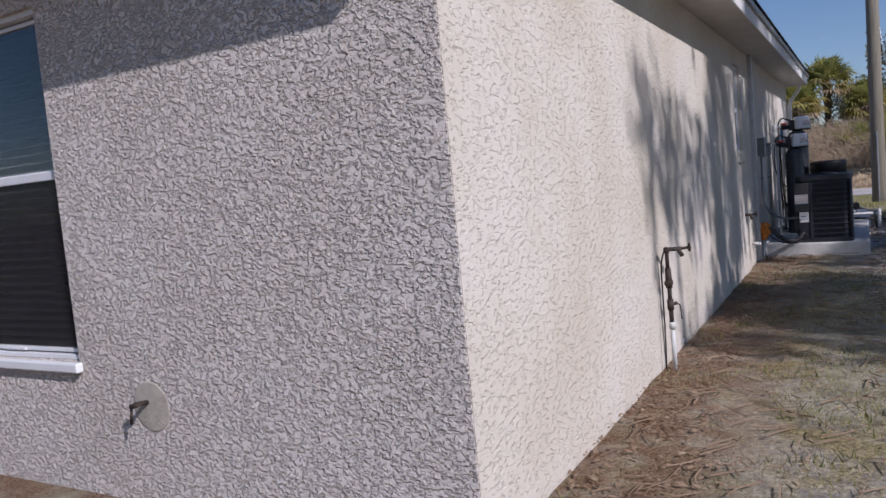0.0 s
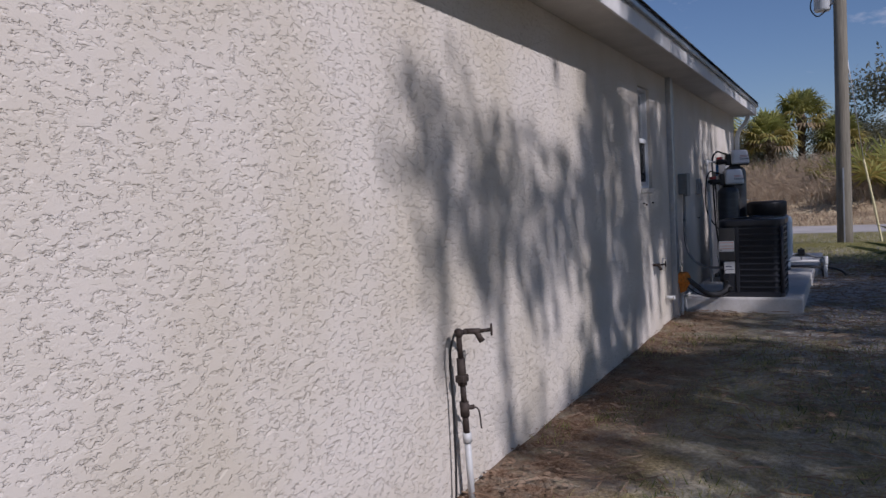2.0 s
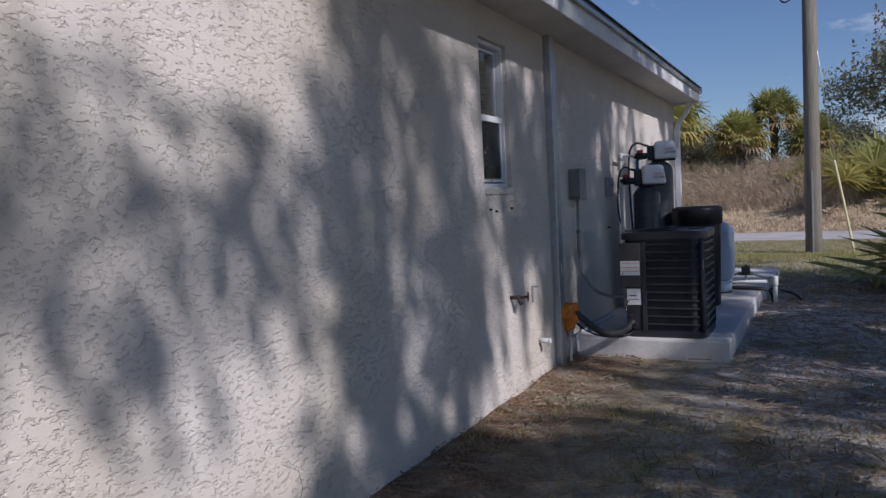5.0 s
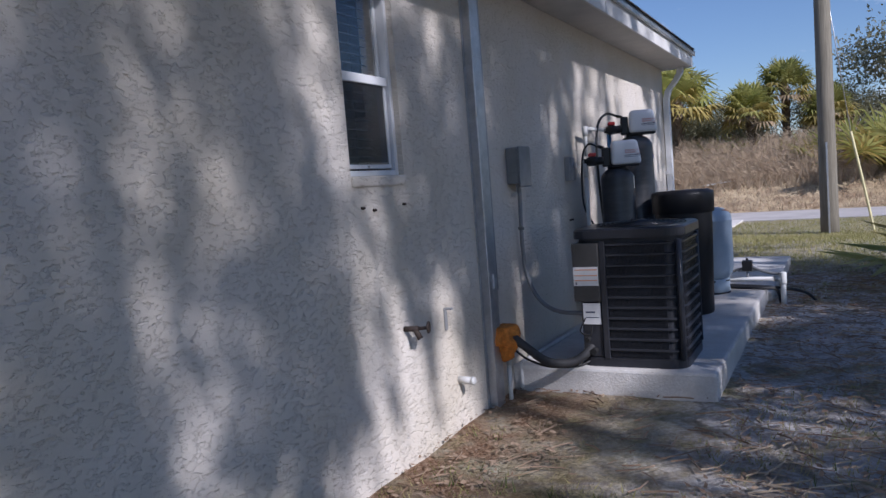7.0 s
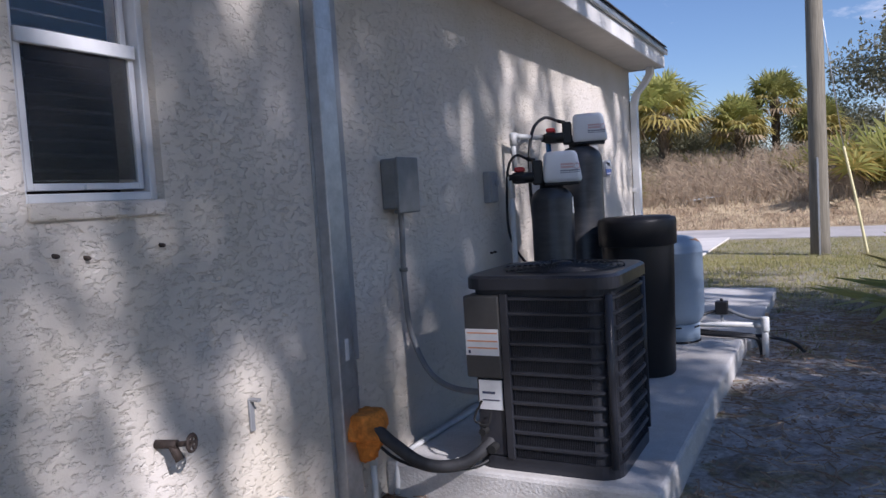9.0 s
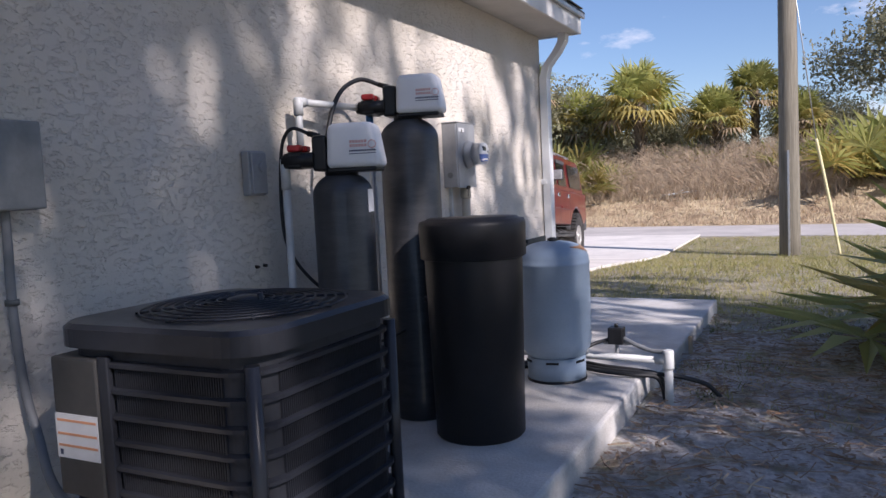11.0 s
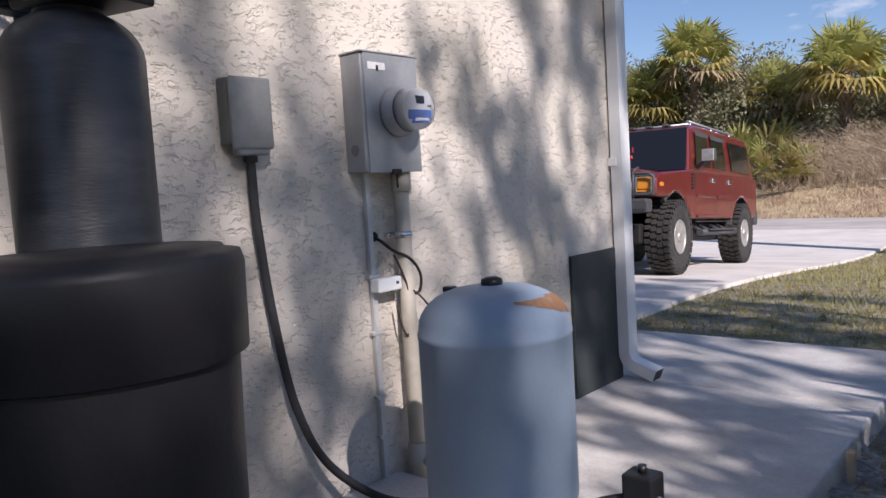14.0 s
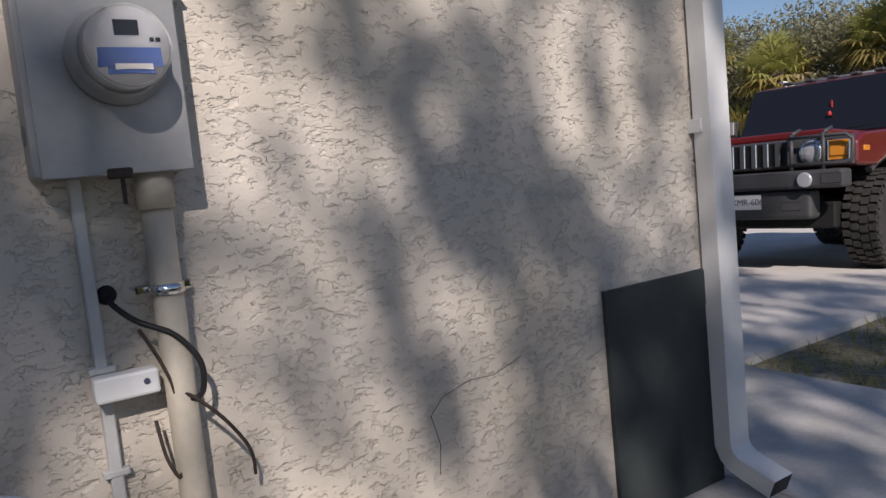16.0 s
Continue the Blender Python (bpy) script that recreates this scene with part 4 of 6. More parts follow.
def plumb1(bm):
    x = a1.x
    rod(bm, (a1.x, a1.y, 0.20), (a1.x, a1.y, a1.z - 0.03), 0.0165)
    rod(bm, (a1.x, a1.y, a1.z - 0.12), (a1.x, a1.y, a1.z + 0.01), 0.021)
    q = (0.09, 9.86, 1.75)
    rod(bm, (q[0], q[1], a1.z + 0.05), q, 0.0165)
    lathe(bm, [(0.022, -0.06), (0.022, 0.01), (0.014, 0.02)], q, 16)
    rod(bm, q, (a2.x, a2.y, a2.z + 0.005), 0.0165)
    rod(bm, (q[0], q[1], q[2]), Vector(q) + (a2 - Vector(q)) * 0.1, 0.022)


solid("supply_pipe", plumb1, "pvc", label="white plastic water pipes rising by the tanks", category="pipe")
solid("return_pipe", lambda bm: (rod(bm, (b2.x, b2.y, 0.20), (b2.x, b2.y, b2.z - 0.02), 0.0165), rod(bm, (b2.x, b2.y, b2.z - 0.18), (b2.x, b2.y, b2.z - 0.03), 0.019, mi=1)), ["pvc", "bluep"], label="white water pipe with a blue union", category="pipe")
h1, h2 = in_world(s1, (0.0, 0.14, H1 + 0.17)), in_world(s2, (0.0, 0.14, H2 + 0.17))
solid("drain_hose", lambda bm: tube(bm, [h1, h1 + Vector((-0.06, -0.04, 0.02)), h1 + Vector((-0.11, -0.05, -0.08)), (0.09, 9.70, 1.2), (0.12, 9.74, 1.04), (0.19, 9.84, 0.90), (0.25, 9.94, 0.84)], 0.008, 8), "cable", label="black drain hose looping from a control head", category="hose")
solid("drain_hose", lambda bm: tube(bm, [h2, h2 + Vector((-0.06, -0.09, 0.02)), h2 + Vector((-0.10, -0.22, -0.07)), (0.14, 9.99, 1.55), (0.15, 9.99, 1.2), (0.15, 10.08, 0.9), (0.17, 10.24, 0.6), (0.27, 10.45, 0.36), (0.42, 10.7, 0.24), (0.5, 10.95, 0.222)], 0.011, 8), "cable", label="black drain hose running down to the pad", category="hose")
solid("brine_line", lambda bm: tube(bm, [(0.20, 10.03, 0.62), (0.3, 10.15, 0.62), (0.4, 10.3, 0.68), (0.46, 10.42, 0.72)], 0.007, 8), "cable", label="thin black brine line into the salt tank", category="hose")
for pts in ([(0.26, 9.80, 1.40), (0.24, 9.95, 1.30), (0.23, 10.02, 0.9), (0.24, 10.14, 0.5), (0.2, 10.1, 0.3), (0.24, 10.2, 0.215)], [(0.12, 10.45, 0.75), (0.1, 10.42, 0.5), (0.13, 10.45, 0.3), (0.1, 10.38, 0.217), (0.2, 10.3, 0.215), (0.1, 10.2, 0.215)], [(0.16, 10.2, 0.216), (0.2, 10.28, 0.225), (0.12, 10.34, 0.216), (0.17, 10.22, 0.235), (0.22, 10.32, 0.216), (0.3, 10.22, 0.215), (0.25, 10.15, 0.215)]):
    solid("power_cord", lambda bm: tube(bm, pts, 0.004, 6), "cable", label="thin tangled black power cord", category="cable")
solid("transformer_plug", lambda bm: box(bm, (0.08, 10.28, 0.201), (0.14, 10.36, 0.25), 0.008, 2), "steelgrey", label="small grey plug-in transformer on the pad", category="plug")

# ---- salt tank ----
salt = thing("salt_tank", (0.76, 10.20, 0.20), "tall black plastic brine tank with a lid", "brine tank")
solid("tank", lambda bm: lathe(bm, [(0.195, 0), (0.205, 0.012), (0.226, 0.94), (0.222, 0.97)], seg=48), "brine", salt)
solid("lid", lambda bm: lathe(bm, [(0.231, 0.815), (0.24, 0.82), (0.243, 0.965), (0.237, 0.985), (0.212, 0.989), (0.207, 0.996), (0.02, 1.0)], seg=48), "brine", salt)
solid("overflow", lambda bm: rod(bm, (-0.21, -0.02, 0.62), (-0.245, -0.03, 0.62), 0.014), "black", salt)

# ---- pressure tank ----
pt = thing("pressure_tank", (0.792, 11.236, 0.20), "pale blue-grey well pressure tank with rust on its dome", "pressure tank")
PR = 0.206


def ptank(bm):
    prof = [(0.03, 0.115), (0.12, 0.12), (0.165, 0.145), (0.194, 0.185), (PR, 0.235), (PR, 0.665), (PR + 0.002, 0.668), (PR + 0.002, 0.680), (PR, 0.683)]
    for k in range(1, 10):
        a = radians(9 * k + 4)
        prof.append((PR * math.cos(a) ** 0.7, 0.685 + 0.115 * math.sin(a)))
    prof.append((0.02, 0.801))
    lathe(bm, prof, seg=56)


solid("shell", ptank, "tankgrey", pt)


def skirt(bm):
    lathe(bm, [(0.168, 0.0), (0.168, 0.135), (0.160, 0.137)], seg=56)


solid("skirt", skirt, "tankgrey", pt)
solid("foot_ring", lambda bm: lathe(bm, [(0.173, 0.0), (0.173, 0.012), (0.169, 0.014)], seg=56), "black", pt)


def slots(bm):
    for k in range(6):
        a = radians(60 * k + 40)
        box(bm, (0.1665, -0.035, 0.112), (0.172, 0.035, 0.124), m=Matrix.Rotation(a, 4, "Z"))


solid("skirt_slots", slots, "matte", pt)
solid("air_valve", lambda bm: lathe(bm, [(0.03, 0.797), (0.028, 0.815), (0.014, 0.821)], seg=20), "black", pt)
solid("side_fitting", lambda bm: (rod(bm, (-0.17, 0.04, 0.735), (-0.185, 0.045, 0.775), 0.014), box(bm, (-0.205, 0.03, 0.765), (-0.17, 0.06, 0.781), 0.003)), "black", pt)


def stain(bm):
    """A thin tapering crust of rust lying on the dome."""
    m, n = 6, 48
    g = []
    for j in range(n + 1):
        f = j / n
        a = radians(-34 + 100 * f)
        half = (2 + 13 * math.sin(math.pi * f ** 1.5)) * (1 + 0.25 * noise.noise((f * 7, 0, 1)) + 0.3 * noise.noise((f * 31, 0, 5)))
        row = []
        for i in range(m + 1):
            e = radians(46 - 20 * f + 3 * noise.noise((f * 9, 2, 2)) + half * (2 * i / m - 1))
            rr = PR * math.cos(e) ** 0.7 * 1.004
            row.append(bm.verts.new((rr * math.cos(a), rr * math.sin(a), 0.6875 + 0.115 * math.sin(e))))
        g.append(row)
    for j in range(n):
        for i in range(m):
            bm.faces.new((g[j][i], g[j + 1][i], g[j + 1][i + 1], g[j][i + 1])).smooth = True


solid("rust_patch", stain, "ruststain", pt, label="brown rust patch")

# ---- pipes at the end of the pad ----
solid("well_pipe", lambda bm: (rod(bm, (0.03, 11.70, 0.228), (1.37, 11.40, 0.30), 0.021), rod(bm, (0.04, 11.70, 0.19), (0.04, 11.70, 0.25), 0.03), rod(bm, (1.40, 11.39, -0.1), (1.40, 11.39, 0.34), 0.024), rod(bm, (1.33, 11.41, 0.297), (1.41, 11.39, 0.302), 0.029), lathe(bm, [(0.029, 0), (0.031, 0.01), (0.031, 0.10), (0.026, 0.11)], (1.40, 11.39, 0.25), 20)), "pvc", label="white water main pipe crossing to a post", category="pipe")
sw = thing("pressure_switch", (1.09, 11.46, 0.28), "small black pressure switch on the water pipe", "switch")
solid("stem", lambda bm: (rod(bm, (0, 0.02, -0.01), (0, 0.01, 0.10), 0.012), rod(bm, (-0.08, 0.01, 0.09), (0.08, 0.01, 0.09), 0.013)), "steelgrey", sw)
solid("housing", lambda bm: (box(bm, (-0.045, -0.03, 0.085), (0.045, 0.05, 0.185), 0.008, 2), rod(bm, (0, 0.01, 0.185), (0, 0.01, 0.205), 0.012)), "black", sw)
solid("cord", lambda bm: tube(bm, [(-0.045, 0.0, 0.11), (-0.12, -0.04, 0.09), (-0.2, -0.12, 0.05)], 0.011, 8), "black", sw)
solid("flex_line", lambda bm: tube(bm, [(0.045, 0.0, 0.12), (0.13, -0.02, 0.085), (0.22, -0.05, 0.065), (0.30, -0.07, 0.07)], 0.014, 8), "whip", sw)
for k, (dy, dz) in enumerate(((0.0, 0.0), (0.05, 0.004), (-0.055, 0.0))):
    tail = [(1.25, 11.37, 0.222), (1.42, 11.44, 0.20), (1.58, 11.50, 0.15), (1.66, 11.53, 0.07)] if k == 0 else [(1.22, 11.38 + dy, 0.22), (1.34, 11.42 + dy * 0.5, 0.19), (1.37, 11.43, 0.05)]
    solid("black_pipe", lambda bm: tube(bm, [(0.40, 10.80 + dy, 0.217 + dz), (0.48, 11.34 + dy, 0.217 + dz), (0.77, 11.50 + dy, 0.217 + dz), (1.05, 11.40 + dy, 0.222 + dz)] + tail, 0.013, 8), "cable", label="black poly pipe lying across the pad", category="pipe")
solid("wood_stake", lambda bm: box(bm, (1.30, 12.75, -0.1), (1.33, 12.79, 0.16), 0.004), "twig", label="short weathered stake beside the slab", category="stake")

# ---- meter and junction box ----
jb = thing("junction_box", (0.0, 10.955, 1.43), "weathered dark grey junction box with a conduit", "electrical box")
solid("case", lambda bm: box(bm, (0.0, 0.0, 0.0), (0.05, 0.16, 0.205), 0.008, 2), "darkbox", jb)
solid("cover", lambda bm: (box(bm, (0.051, 0.004, -0.012), (0.066, 0.156, 0.208), 0.008, 2), box(bm, (0.03, 0.02, -0.03), (0.06, 0.14, -0.001), 0.005)), "boxgrey", jb)
solid("conduit", lambda bm: (tube(bm, [(0.03, 0.085, 0.0), (0.03, 0.085, -0.1), (0.03, 0.09, -0.25), (0.035, 0.12, -0.55), (0.05, 0.17, -0.85), (0.10, 0.25, -1.06), (0.22, 0.38, -1.195), (0.36, 0.5, -1.215)], 0.0145, 10), rod(bm, (0.03, 0.085, -0.05), (0.03, 0.085, 0.0), 0.022)), "insul", jb, label="dark flexible conduit")

mb = thing("electric_meter", (0.0, 11.465, 1.335), "grey steel electric meter box with a round glass meter", "electric meter")
MW, MH, MD = 0.285, 0.412, 0.10
solid("case", lambda bm: box(bm, (0.0, 0.0, 0.0), (MD, MW, MH), 0.006, 2), "steelgrey", mb)
solid("front_cover", lambda bm: (box(bm, (MD + 0.001, 0.012, -0.004), (MD + 0.006, MW - 0.004, MH + 0.004), 0.002), box(bm, (0.0, -0.004, MH + 0.001), (MD + 0.01, MW + 0.004, MH + 0.008), 0.002)), "steelgrey", mb)
solid("knockout", lambda bm: lathe(bm, [(0.02, 0), (0.018, 0.002)], seg=20, m=axis((0.05, -0.001, 0.08), (0, -1, 0))), "boxgrey", mb)
MC = (MD + 0.006, 0.165, 0.212)
solid("collar", lambda bm: lathe(bm, [(0.09, 0.0), (0.09, 0.018), (0.08, 0.024), (0.076, 0.05)], seg=40, m=axis(MC, (1, 0, 0))), "steelgrey", mb)
solid("meter_body", lambda bm: lathe(bm, [(0.067, 0.045), (0.067, 0.095), (0.064, 0.10)], seg=40, m=axis(MC, (1, 0, 0))), "meterface", mb, label="pale grey round meter face")
F = MC[0] + 0.1005


def face(bm):
    box(bm, (F, MC[1] - 0.03, MC[2] + 0.008), (F + 0.004, MC[1] + 0.024, MC[2] + 0.05), mi=0)
    box(bm, (F, MC[1] - 0.022, MC[2] + 0.016), (F + 0.006, MC[1] + 0.018, MC[2] + 0.042), mi=1)
    lathe(bm, [(0.062, 0.0), (0.062, 0.004), (0.02, 0.005)], seg=28, m=axis((F, MC[1], MC[2]), (1, 0, 0)), mi=4)
    box(bm, (F + 0.003, MC[1] - 0.05, MC[2] - 0.034), (F + 0.0055, MC[1] + 0.05, MC[2] - 0.004), mi=2)
    box(bm, (F + 0.003, MC[1] - 0.036, MC[2] - 0.046), (F + 0.0055, MC[1] + 0.036, MC[2] - 0.0345), mi=2)
    box(bm, (F + 0.0055, MC[1] - 0.026, MC[2] - 0.04), (F + 0.007, MC[1] + 0.034, MC[2] - 0.031), mi=3)
    for k in (0, 1):
        box(bm, (F, MC[1] + 0.034 + 0.01 * k, MC[2] + 0.006), (F + 0.006, MC[1] + 0.041 + 0.01 * k, MC[2] + 0.013), mi=1)


solid("dial", face, ["ink", "black", "meterblue", "label", "meterface"], mb, label="display with a blue name plate")
dome = solid("dome", lambda bm: lathe(bm, [(0.073, 0.05), (0.072, 0.115), (0.066, 0.126), (0.045, 0.131), (0.01, 0.132)], seg=40, m=axis(MC, (1, 0, 0))), "dome", mb, label="clear glass dome")
dome.visible_shadow = False
solid("seal", lambda bm: (box(bm, (MD, 0.12, -0.012), (MD + 0.014, 0.165, 0.008), 0.003), box(bm, (MD + 0.002, 0.142, -0.06), (MD + 0.005, 0.15, -0.01))), "rust", mb)
solid("sticker", lambda bm: (box(bm, (MD + 0.0065, 0.03, MH - 0.055), (MD + 0.0075, 0.115, MH - 0.03)), box(bm, (MD + 0.0078, 0.07, MH - 0.06), (MD + 0.009, 0.08, MH - 0.04), mi=1)), ["label", "rust"], mb, label="small faded sticker")

solid("service_conduit", lambda bm: (rod(bm, (0.055, 11.675, 0.0), (0.055, 11.675, 1.34), 0.030, seg=20), rod(bm, (0.055, 11.675, 1.26), (0.055, 11.675, 1.34), 0.036, seg=20), rod(bm, (0.055, 11.675, 0.12), (0.055, 11.675, 0.3), 0.036, seg=20)), "beige", label="thick beige conduit below the meter", category="conduit")
solid("pipe_clamp", lambda bm: (lathe(bm, [(0.034, 0), (0.034, 0.022)], (0.055, 11.675, 1.09), 20), box(bm, (0.0, 11.62, 1.092), (0.03, 11.73, 1.11), 0.003)), "chrome", label="shiny metal clamp round the conduit", category="clamp")
solid("ground_conduit", lambda bm: (box(bm, (0.0, 11.528, 0.12), (0.022, 11.552, 1.335), 0.003), [box(bm, (0.0, 11.515, z), (0.026, 11.565, z + 0.014), 0.002) for z in (0.5, 0.74, 0.95, 0.35)]), "pvc", label="narrow grey strip conduit strapped to the wall", category="conduit")
solid("bonding_block", lambda bm: (box(bm, (0.023, 11.515, 0.90), (0.07, 11.635, 0.95), 0.006, 2), rod(bm, (0.07, 11.61, 0.928), (0.073, 11.61, 0.928), 0.006, mi=1)), ["white", "ink"], label="small white plastic bonding bar on the conduit", category="terminal block")
for k, pts in enumerate(([(0.0, 11.57, 1.10), (0.04, 11.575, 1.08), (0.06, 11.61, 1.045), (0.085, 11.67, 1.01), (0.095, 11.71, 0.95), (0.09, 11.71, 0.89), (0.08, 11.69, 0.875), (0.07, 11.66, 0.89)], [(0.05, 11.62, 0.84), (0.06, 11.63, 0.76), (0.07, 11.65, 0.72), (0.06, 11.66, 0.8), (0.05, 11.65, 0.87)], [(0.075, 11.66, 0.90), (0.09, 11.70, 0.87), (0.10, 11.75, 0.81), (0.09, 11.79, 0.74), (0.07, 11.80, 0.68)], [(0.06, 11.61, 1.03), (0.07, 11.64, 0.96), (0.075, 11.66, 0.88), (0.06, 11.67, 0.72)])):
    solid("loose_wire", lambda bm: tube(bm, pts, 0.006 if k == 0 else 0.004, 6), "cable" if k == 0 else "rust", label="loose dark wire hanging by the conduit", category="cable")
solid("wall_putty", lambda bm: lathe(bm, [(0.02, 0), (0.016, 0.01), (0.006, 0.015)], seg=14, m=axis((0.0, 11.57, 1.10), (1, 0, 0))), "matte", label="dark sealant round a wire hole", category="sealant")
dp = thing("access_panel", (0.0, 12.935, 0.137), "dark green board fixed low on the wall", "panel")
solid("board", lambda bm: box(bm, (0.001, 0.0, 0.0), (0.014, 0.5, 0.74), 0.002), "panelgreen", dp)
solid("edge_trim", lambda bm: (box(bm, (0.001, -0.008, 0.0), (0.017, -0.001, 0.74)), box(bm, (0.0145, 0.0, 0.62), (0.017, 0.5, 0.735), 0.001)), "panelgreen", dp)

# ---- downspout ----
spout = thing("downspout", (0.0, 13.39, 0.135), "white metal downspout with an outlet elbow at the foot", "downspout")


def channel(bm, pts, w=0.10, d=0.065):
    """A squared pipe through points in the plane of x and z, or turned out along y at its foot."""
    rings = []
    for p in pts:
        x, y, z, tx, ty = p
        r = []
        for a, b in ((-w / 2, -d / 2), (w / 2, -d / 2), (w / 2, d / 2), (-w / 2, d / 2)):
            r.append(bm.verts.new((x + b * (1 - abs(tx)) , y + a, z + b * tx)))
        rings.append(r)
    for a, b in zip(rings, rings[1:]):
        for k in range(4):
            bm.faces.new((a[k], a[(k + 1) % 4], b[(k + 1) % 4], b[k]))
    return rings


def spout_body(bm):
    tops = [(0.045, 0.05, 0.16, 0, 0), (0.045, 0.05, 2.10, 0, 0), (0.07, 0.05, 2.2, 0, 0), (0.17, 0.05, 2.32, 0, 0), (0.22, 0.05, 2.40, 0, 0), (0.23, 0.05, 2.49, 0, 0)]
    channel(bm, tops)
    rings = []
    for x, z, a in ((0.045, 0.16, 0), (0.047, 0.135, 12), (0.06, 0.105, 35), (0.085, 0.082, 55), (0.22, 0.035, 68)):
        c, sn_ = math.cos(radians(a)), math.sin(radians(a))
        rings.append([bm.verts.new((x + b * c, 0.05 + w, z + b * sn_)) for w, b in ((-0.05, -0.0325), (0.05, -0.0325), (0.05, 0.0325), (-0.05, 0.0325))])
    for p, q in zip(rings, rings[1:]):
        for k in range(4):
            bm.faces.new((p[k], p[(k + 1) % 4], q[(k + 1) % 4], q[k]))
    # black sheet set inside the open outlet, standing for the shade in it
    e = [v.co.copy() for v in rings[-1]]
    mid = (e[0] + e[2]) / 2 - Vector((0.012, 0, -0.005))
    bm.faces.new([bm.verts.new(mid + (v - mid) * 0.97) for v in e]).material_index = 1


solid("pipe", spout_body, ["white", "black"], spout)
solid("strap", lambda bm: box(bm, (0.0, -0.014, 1.19), (0.05, -0.001, 1.235), 0.002), "white", spout)


# ---- parked vehicle ----
# its own frame: x along to the left side, y backwards from the front axle, z up from the ground
WB, HW = 3.118, 1.0
f0, r0 = Vector((-2.95, 18.66, land(0, 18.66) + 0.045)), Vector((-3.21, 18.66 + WB, land(0, 18.66 + WB) + 0.045))
car = thing("suv", (0, 0, 0), "boxy dark red off-road SUV parked on the driveway", "car")
yv = (r0 - f0).normalized()
xv = yv.cross(Vector((0, 0, 1))).normalized()
zv = xv.cross(yv)
car.matrix_world = Matrix.Translation(f0) @ Matrix((xv, yv, zv)).transposed().to_4x4()


def side_profile(bm, pts, x0, x1, mi=0):
    a = [bm.verts.new((x0, y, z)) for y, z in pts]
    b = [bm.verts.new((x1, y, z)) for y, z in pts]
    n = len(pts)
    for k in range(n):
        bm.faces.new((a[k], a[(k + 1) % n], b[(k + 1) % n], b[k])).material_index = mi
    bm.faces.new(a[::-1]).material_index = mi
    bm.faces.new(b).material_index = mi
    bmesh.ops.recalc_face_normals(bm, faces=bm.faces)


def arch(cy, r, n=9):
    return [(cy - r * math.cos(radians(180 * k / n)), 0.46 + r * 0.98 * math.sin(radians(180 * k / n))) for k in range(n + 1)]


def car_body(bm):
    low = 0.70
    pts = [(-0.74, 0.98), (-0.58, 0.965)] + [(y, max(z, low)) for y, z in arch(0, 0.60)[3:]] + [(y, max(z, low)) for y, z in arch(WB, 0.60)] + [(WB + 0.85, low + 0.05), (WB + 0.95, 0.85), (WB + 0.92, 1.36), (0.55, 1.36), (-0.58, 1.27), (-0.74, 1.2)]
    side_profile(bm, pts, -HW, HW)


def bevelled(name, make, m, parent, w=0.03, seg=3, **tags):
    ob = solid(name, make, m, parent, **tags)
    bv = ob.modifiers.new("edges", "BEVEL")
    bv.width, bv.segments, bv.limit_method, bv.angle_limit = w, seg, "ANGLE", radians(35)
    return ob


bevelled("body", car_body, "carred", car, 0.035)


def cabin(bm):
    pts = [(0.62, 1.352), (0.92, 1.98), (1.2, 2.03), (WB + 0.70, 2.03), (WB + 0.88, 1.92), (WB + 0.93, 1.352)]
    side_profile(bm, pts, -HW + 0.05, HW - 0.05)
    for v in bm.verts:
        if v.co.z > 1.5:
            v.co.x *= 0.90


bevelled("cabin", cabin, "carred", car, 0.04)
bevelled("hood", lambda bm: (box(bm, (-0.72, -0.66, 1.255), (0.72, 0.60, 1.33), 0.02, 2), box(bm, (-0.35, 0.0, 1.33), (0.35, 0.5, 1.36), 0.02, 2)), "carred", car, 0.01)


def on_side(s, y, z):
    """A point on the sloped side of the cabin."""
    k = (z - 1.352) / (2.03 - 1.352)
    return Vector((s * ((HW - 0.05) * (1 - 0.10 * max(0, min(1, k))) + 0.006), y, z))


def quad(bm, ps, t, mi=0):
    ps = [Vector(p) for p in ps]
    n = (ps[1] - ps[0]).cross(ps[2] - ps[0]).normalized() * t
    a = [bm.verts.new(p) for p in ps]
    b = [bm.verts.new(p + n) for p in ps]
    k = len(ps)
    bm.faces.new(a[::-1]).material_index = mi
    bm.faces.new(b).material_index = mi
    for i in range(k):
        bm.faces.new((a[i], a[(i + 1) % k], b[(i + 1) % k], b[i])).material_index = mi


